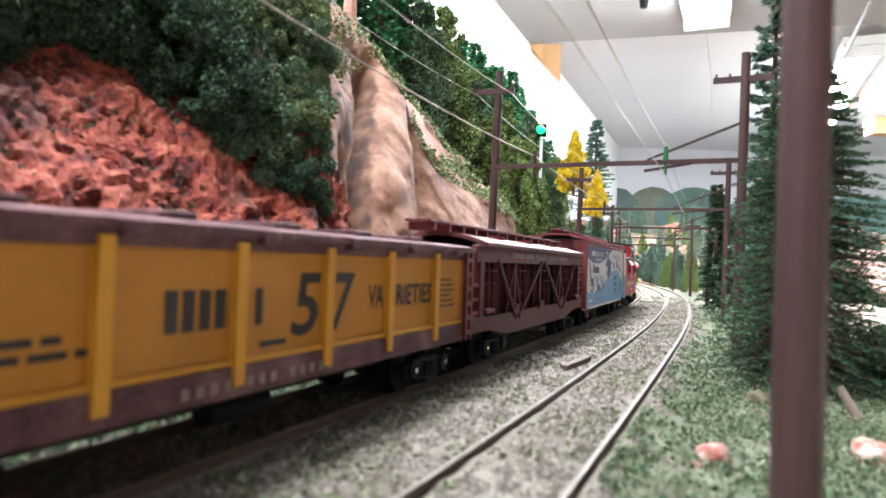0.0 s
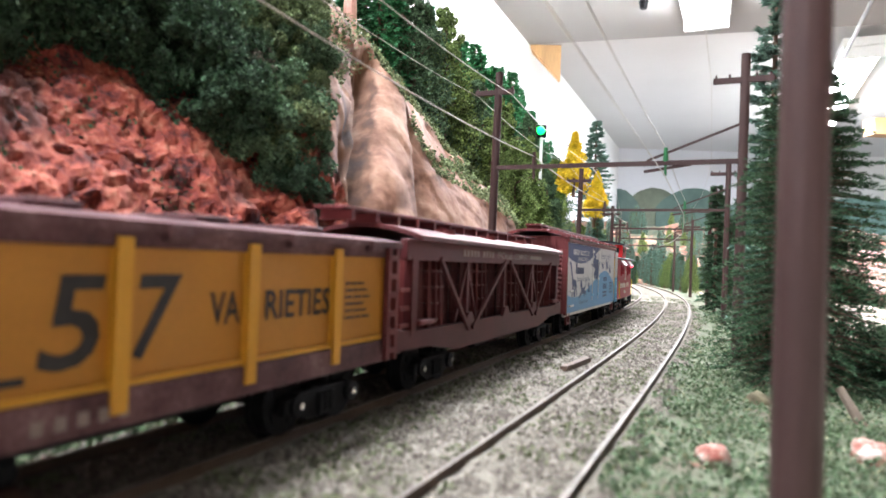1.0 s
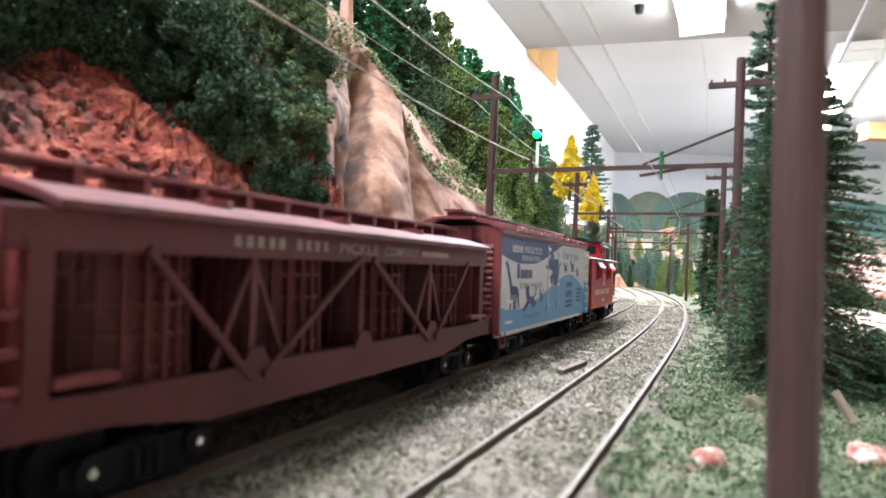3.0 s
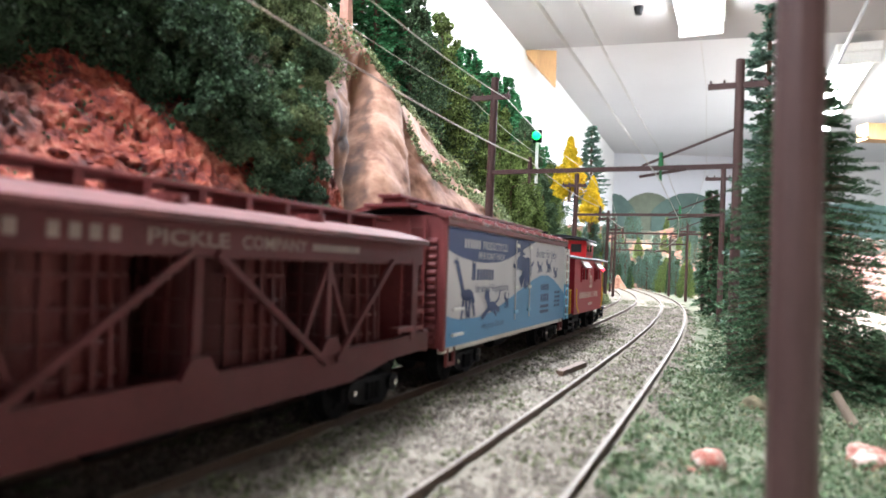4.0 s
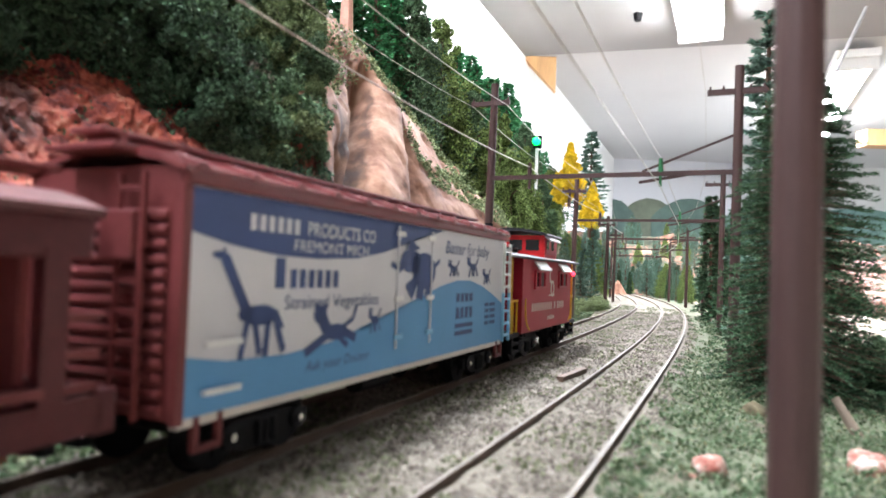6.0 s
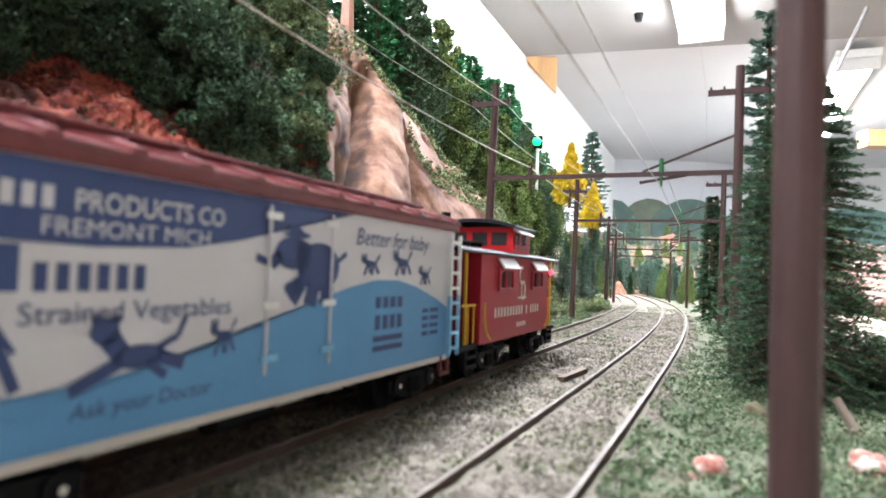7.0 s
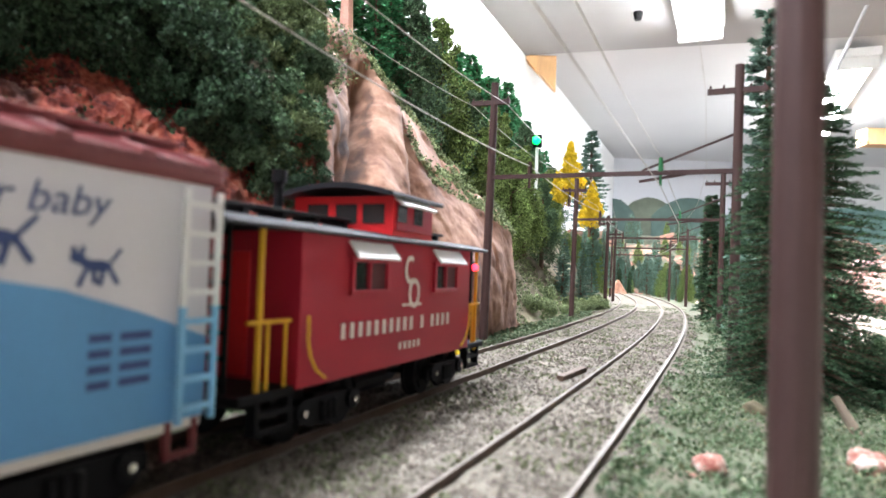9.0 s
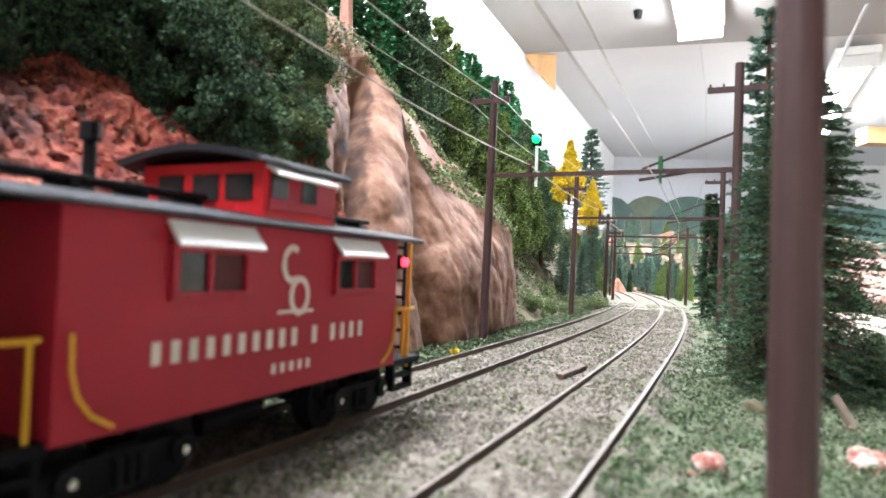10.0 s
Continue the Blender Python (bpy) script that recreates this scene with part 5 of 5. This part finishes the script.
# woods on both sides of the far track
for k in range(120):
    s = RNG.uniform(620, 1250)
    left = RNG.choice((-1, 1)) * RNG.uniform(0, 1) ** 1.6 * 130
    left = left - 38 if left < 0 else left + 62
    copy_thing((pine, mossy, column)[k % 3], stand(s, left, -6 if left < 0 else min(30, float(hill(s, left))) - 3, RNG.uniform(0, 360), RNG.uniform(0.25, 0.62)))
for k in range(70):
    s, left = RNG.uniform(1170, 1420), RNG.uniform(-120, 150)
    copy_thing((pine, column)[k % 2], stand(s, left, -4, RNG.uniform(0, 360), RNG.uniform(0.35, 0.75)))
bm = B()
bar(bm, (*at(1150, 30, 0)[:2], -6), (*at(1150, 30, 0)[:2], 24), 20, 9, 2)
tagged(part("tan_mound", bm, TAN_ROCK, None), "small pointed tan rock mound between the trees", "rock")

# ---- flecks of gravel, turf and scrub ----
def pebbles(name, S, Lq, Z, size, material, label):
    n = len(S)
    c = at(S, Lq, Z)
    base = np.array([(1, 0, 0), (-1, 0, 0), (0, 1, 0), (0, -1, 0), (0, 0, 0.8), (0, 0, -0.8)])
    k = size * RNG.uniform(0.5, 1.5, n)
    off = base[None] * k[:, None, None] * RNG.uniform(0.6, 1.3, (n, 6, 1))
    V = (c[:, None] + off + RNG.normal(0, 0.12, (n, 6, 3)) * k[:, None, None]).reshape(-1, 3)
    f = np.array([(0, 2, 4), (2, 1, 4), (1, 3, 4), (3, 0, 4), (2, 0, 5), (1, 2, 5), (3, 1, 5), (0, 3, 5)])
    F = (np.arange(n)[:, None, None] * 6 + f[None]).reshape(-1, 3)
    return tagged(new(name, mesh(name, V, F, material)), label, "ground cover", kind="stuff")


def clear_of_rails(S, Lq):
    lt = left_track(S)
    ok = np.ones(len(S), bool)
    for c in (8.6, -8.6):
        ok &= np.abs(Lq + 1.2 - c) > 1.6
        ok &= np.abs(Lq - lt - c) > 1.6
    return ok


def field(n, s0, s1, l0, l1, near=1.6):
    S = s0 + (s1 - s0) * RNG.uniform(0, 1, n) ** near
    Lq = RNG.uniform(l0, l1, n)
    ok = clear_of_rails(S, Lq)
    return S[ok], Lq[ok]


S, Lq = field(36000, -30, 520, -16, 62)
pebbles("gravel", S, Lq, bed(S, Lq) + 0.1, 0.45, STONES, "loose grey-brown gravel between the rails")
S, Lq = field(26000, -30, 640, -17, 62)
p = at(S, Lq, bed(S, Lq) + 0.5)
keep = np.array([ruffle(q, 13, 8) + 0.6 * ruffle(q, 4, 2) > 0.04 for q in p])
tagged(cloud("turf_flecks", p[keep], 0.45, PALE_TURF, None), "green turf flecks on the gravel", "ground cover", kind="stuff")
S = -30 + 500 * RNG.uniform(0, 1, 64000) ** 1.6
Lq = -11.5 - 78 * RNG.uniform(0, 1, 64000) ** 1.15
p = at(S, Lq, np.where(Lq > -60, bed(S, Lq), -5) + RNG.uniform(-0.5, 1.4, 64000))
keep = np.array([ruffle(q, 11, 3) for q in p]) > np.interp(Lq, (-40, -24, -12), (-0.7, -0.6, -0.05)) + np.interp(S, (110, 220), (0, 0.45))
p = p[keep]
tagged(cloud("grass_foam", p, 0.52, TURF, None), "coarse green grass foam beside the tracks", "grass", kind="stuff")
S, Lq = RNG.uniform(100, 420, 16000), RNG.uniform(64, 140, 16000)
p = at(S, Lq, hill(S, Lq) + RNG.uniform(0, 3, 16000))
keep = (np.array([ruffle(q, 22, 2) for q in p]) > -0.1) & ((S > 250) | (Lq > np.interp(S, HILL_S, HILL_LIP) - 6))
tagged(cloud("scrub", p[keep], 0.8, F_PALE, None), "pale green scrub on the hill crest", "scrub", kind="stuff")
lip = np.interp(CLIFF_S, HILL_S, HILL_LIP)
low = np.interp(CLIFF_S, (90, 130, 160, 185, 246), (14, 8, 3, 2, 2))
bearing = CLIFF[:, 0] / CLIFF[:, 1]
crest = np.interp(bearing, CREST_B, CREST_Z)
over = CLIFF[:, 2] - crest
band = np.where((bearing > -0.048) & (bearing < 0.1127) & (over > -0.5) & (over < np.interp(bearing, (-0.048, 0.0015, 0.0545, 0.1082), (2, 13, 11, 5))))[0]
rim = np.where((bearing > -0.1277) & (bearing < -0.0433) & (over > -1.0) & (over < 2.0))[0]
up = np.where((CLIFF_L > lip - low) & (CLIFF_L < lip + 8) & (CLIFF_S < 250) & ((CLIFF_S > 168) | (CLIFF_S < 140)))[0]
pick = np.concatenate([RNG.choice(up, 3600), RNG.choice(band, 6000), RNG.choice(rim, 1000)])
p = CLIFF[pick] + RNG.normal(0, 0.8, (10600, 3)) + CLIFF_N[pick] * 0.8
keep = np.array([ruffle(q, 7, 4) for q in p]) > -0.12
tagged(cloud("cliff_scrub", p[keep], 0.7, F_PALE, None), "pale green scrub along the ridge of the cliff", "scrub", kind="stuff")
S, Lq = RNG.uniform(-120, 420, 12000), RNG.uniform(55.5, 67, 12000)
tagged(cloud("verge_scrub", at(S, Lq, RNG.uniform(-1.5, 2.2, 12000)), 0.7, TURF, None), "low scrub at the foot of the cliff", "scrub", kind="stuff")


# ---- loose stones, stick ----
def stone(x, y, z, r, material, label, seed):
    bm = B()
    bmesh.ops.create_icosphere(bm, subdivisions=3, radius=r)
    for v in bm.verts:
        k = 1 + 0.35 * ruffle(v.co, r * 0.8, seed) + 0.12 * ruffle(v.co, r * 0.3, seed + 2)
        v.co = Vector((v.co.x * k, v.co.y * k, v.co.z * 0.75 * k))
    ob = part("stone", bm, material, None, smooth=True)
    ob.matrix_world = pose(x * MM, y * MM, z * MM, 0, 0, seed * 50)
    return tagged(ob, label, "stone", "stones by the track")


PINK = surface("pink_stone", [(0.40, (0.25, 0.075, 0.055)), (0.49, (0.33, 0.17, 0.13)), (0.60, (0.52, 0.46, 0.41))], 4.0, 0.8, 0.8, 0.5, depth=0.6)
stone(45.5, 109, -2.8, 2.8, PINK, "small pink and white stone in the grass", 1)
stone(40.8, 104, -4.2, 2.1, PINK, "small pink and white stone in the grass", 2)
stone(76, 115, -3.6, 3.7, PINK, "rounded pink and white stone in the grass", 3)
stone(77, 160, -4.0, 3.4, EARTH, "mossy brown stone in the grass", 4)
bm = beam(B(), (33.5, 181, -0.5), (44.5, 201, -0.5), 2.0, 1.4)
tagged(part("loose_tie", bm, RAIL_SIDE, None), "short brown piece of wood lying on the gravel", "wood piece")
bm = B()
bar(bm, (93, 141, -8), (88.5, 146, 3), 1.3, 9, 0.9)
tagged(part("stump", bm, surface("pale_stump", shades((0.22, 0.17, 0.13)), 6, 1, 0.8, 0.3), None), "pale leaning wooden stump", "stump")

# green signal
g = thing("signal", stand(410, 100, 118), "railway signal with a lit green lamp", "signal")
part("mast", bar(B(), (0, 0, -60), (0, 0, 8), 1.2, 8), WHITE, g)
bm = B()
bmesh.ops.create_icosphere(bm, subdivisions=2, radius=3.3, matrix=Matrix.Translation((-3.2, 0, 13)))
part("lens", bm, glow("green_lens", (0.0, 1.0, 0.15), 3.0), g, "lit green lens")
part("hood", box(B(), -0.5, 2.5, -3.4, 3.4, 8, 18, 0.6), BLACK, g)

# things under the ceiling and across the room
bm = B()
bar(bm, (492, 1690, CEIL - 34), (492, 1690, CEIL - 13), 9, 10, 13)
tagged(part("ceiling_hook", bm, BLACK, None), "small dark hook screwed into the ceiling board", "hook")
bm = B()
bar(bm, (1040, 1600, 735), (955, 1590, 560), 5, 10)
tagged(part("ceiling_strut", bm, surface("strut_grey", shades((0.42, 0.42, 0.43)), 30, 4, 0.6, 0.1), None), "grey slanting strut under the ceiling", "strut")
for x, y, z, q, k in ((126, 192, 0, .7, 0), (140, 205, 2, .8, 1), (118, 160, -2, .45, 1), (420, 560, 0, 1.4, 1), (520, 700, 0, 1.6, 0), (700, 980, 0, 2.2, 1), (880, 1180, 0, 2.4, 0), (560, 900, 0, 2.0, 1)):
    ob = new("bush", BUSH[k])
    ob.matrix_world = pose(x * MM, y * MM, z * MM, 0, 0, 40 * x) @ Matrix.Diagonal((q, q, q, 1))
    tagged(ob, "dark green foam bush beside the far yard", "bush", "room-side bushes")
for x, y, r, k in ((640, 900, 60, 6), (820, 1250, 110, 7), (480, 640, 30, 8)):
    stone(x, y, 0, r, PINK, "reddish rock mound beyond the tracks", k)

# rubble, moss and dark litter on the red slope
RUBBLE = surface("red_rubble", [(0.15, (0.06, 0.012, 0.012)), (0.45, (0.20, 0.034, 0.026)), (0.7, (0.31, 0.075, 0.04)), (0.92, (0.40, 0.21, 0.15))], 3.0, 0.8, 0.85, 0.4, by="island")
S, Lq = RNG.uniform(-70, 78, 3000), RNG.uniform(67, 138, 3000)
pebbles("red_rubble", S, Lq, hill(S, Lq) + RNG.uniform(1.5, 3.4, 3000), 0.8, RUBBLE, "loose red and salmon rubble on the slope")
S, Lq = RNG.uniform(-60, 76, 7000), RNG.uniform(68, 132, 7000)
p = at(S, Lq, hill(S, Lq) + RNG.uniform(2, 6, 7000))
keep = np.array([ruffle(q, 12, 6) + 0.5 * ruffle(q, 4, 3) for q in p]) > 0.12
tagged(cloud("slope_moss", p[keep], 0.5, F_DARK, None), "dark moss flecks on the red slope", "moss", kind="stuff")

# board that carries the layout
P, F, _, _ = sheet("layout_board", np.arange(-260, 2190, 70.0), np.arange(-2600, 491, 103.0), lambda S, Lq: -34 + 0 * S, PINE_BOARD)
board = tagged(new("layout_board", mesh("layout_board", P, F, PINE_BOARD)), "plywood board that carries the scenery", "table board", kind="structure")
thick = board.modifiers.new("thickness", "SOLIDIFY")
thick.thickness = 0.018

# pale shrubs along the verge, a yellow flower clump, a rusty outcrop
PALE_BUSH = bush(11, 12, 9, F_PALE, 46, 90, 0.9)
for s, left, z, q in ((372, 66, 3, .55), (398, 70, 6, .7), (430, 68, 5, .6), (470, 66, 4, .6), (505, 64, 4, .75), (532, 62, 3, .7), (300, 76, 10, .6), (330, 72, 8, .5), (560, 64, 4, .7), (350, 80, 14, .7)):
    ob = new("shrub", PALE_BUSH)
    ob.matrix_world = stand(s, left, z, RNG.uniform(0, 360), q)
    tagged(ob, "pale green rounded shrub on the verge", "shrub", "verge shrubs")
ob = new("flower_clump", bush(2.2, 1.6, 1.2, F_YELLOW, 12, 30, 0.5))
ob.matrix_world = stand(126, 57.5, 0.2)
tagged(ob, "small clump of yellow flowers beside the track", "flowers")
outcrop = stone(0, 0, 0, 8, RUST, "rusty brown outcrop on the ridge", 11)
outcrop.matrix_world = stand(224, 100, 70, 20, 1.0) @ Matrix.Diagonal((0.9, 0.6, 1.9, 1))


# ---- what moves ----
SPEED = 38.0
WHEEL = 4.7


def motions():
    for car, s0 in CARS:
        rows = []
        for k in range(41):
            t = k * 0.25
            s = s0 - SPEED * t
            a, b = at(s - 20, left_track(s - 20), 1.0), at(s + 20, left_track(s + 20), 1.0)
            p, d = (a + b) / 2 * MM, b - a
            rows.append((t, pose(*p, 0, 0, math.degrees(math.atan2(d[1], d[0])))))
        walk(car, rows)
    for w, dx in ROLLING:
        walk(w, [(k / 10, pose(dx * MM, 0, WHEEL * MM, 0, -math.degrees(SPEED * k / 10 / WHEEL) % 360, 0)) for k in range(101)])


motions()
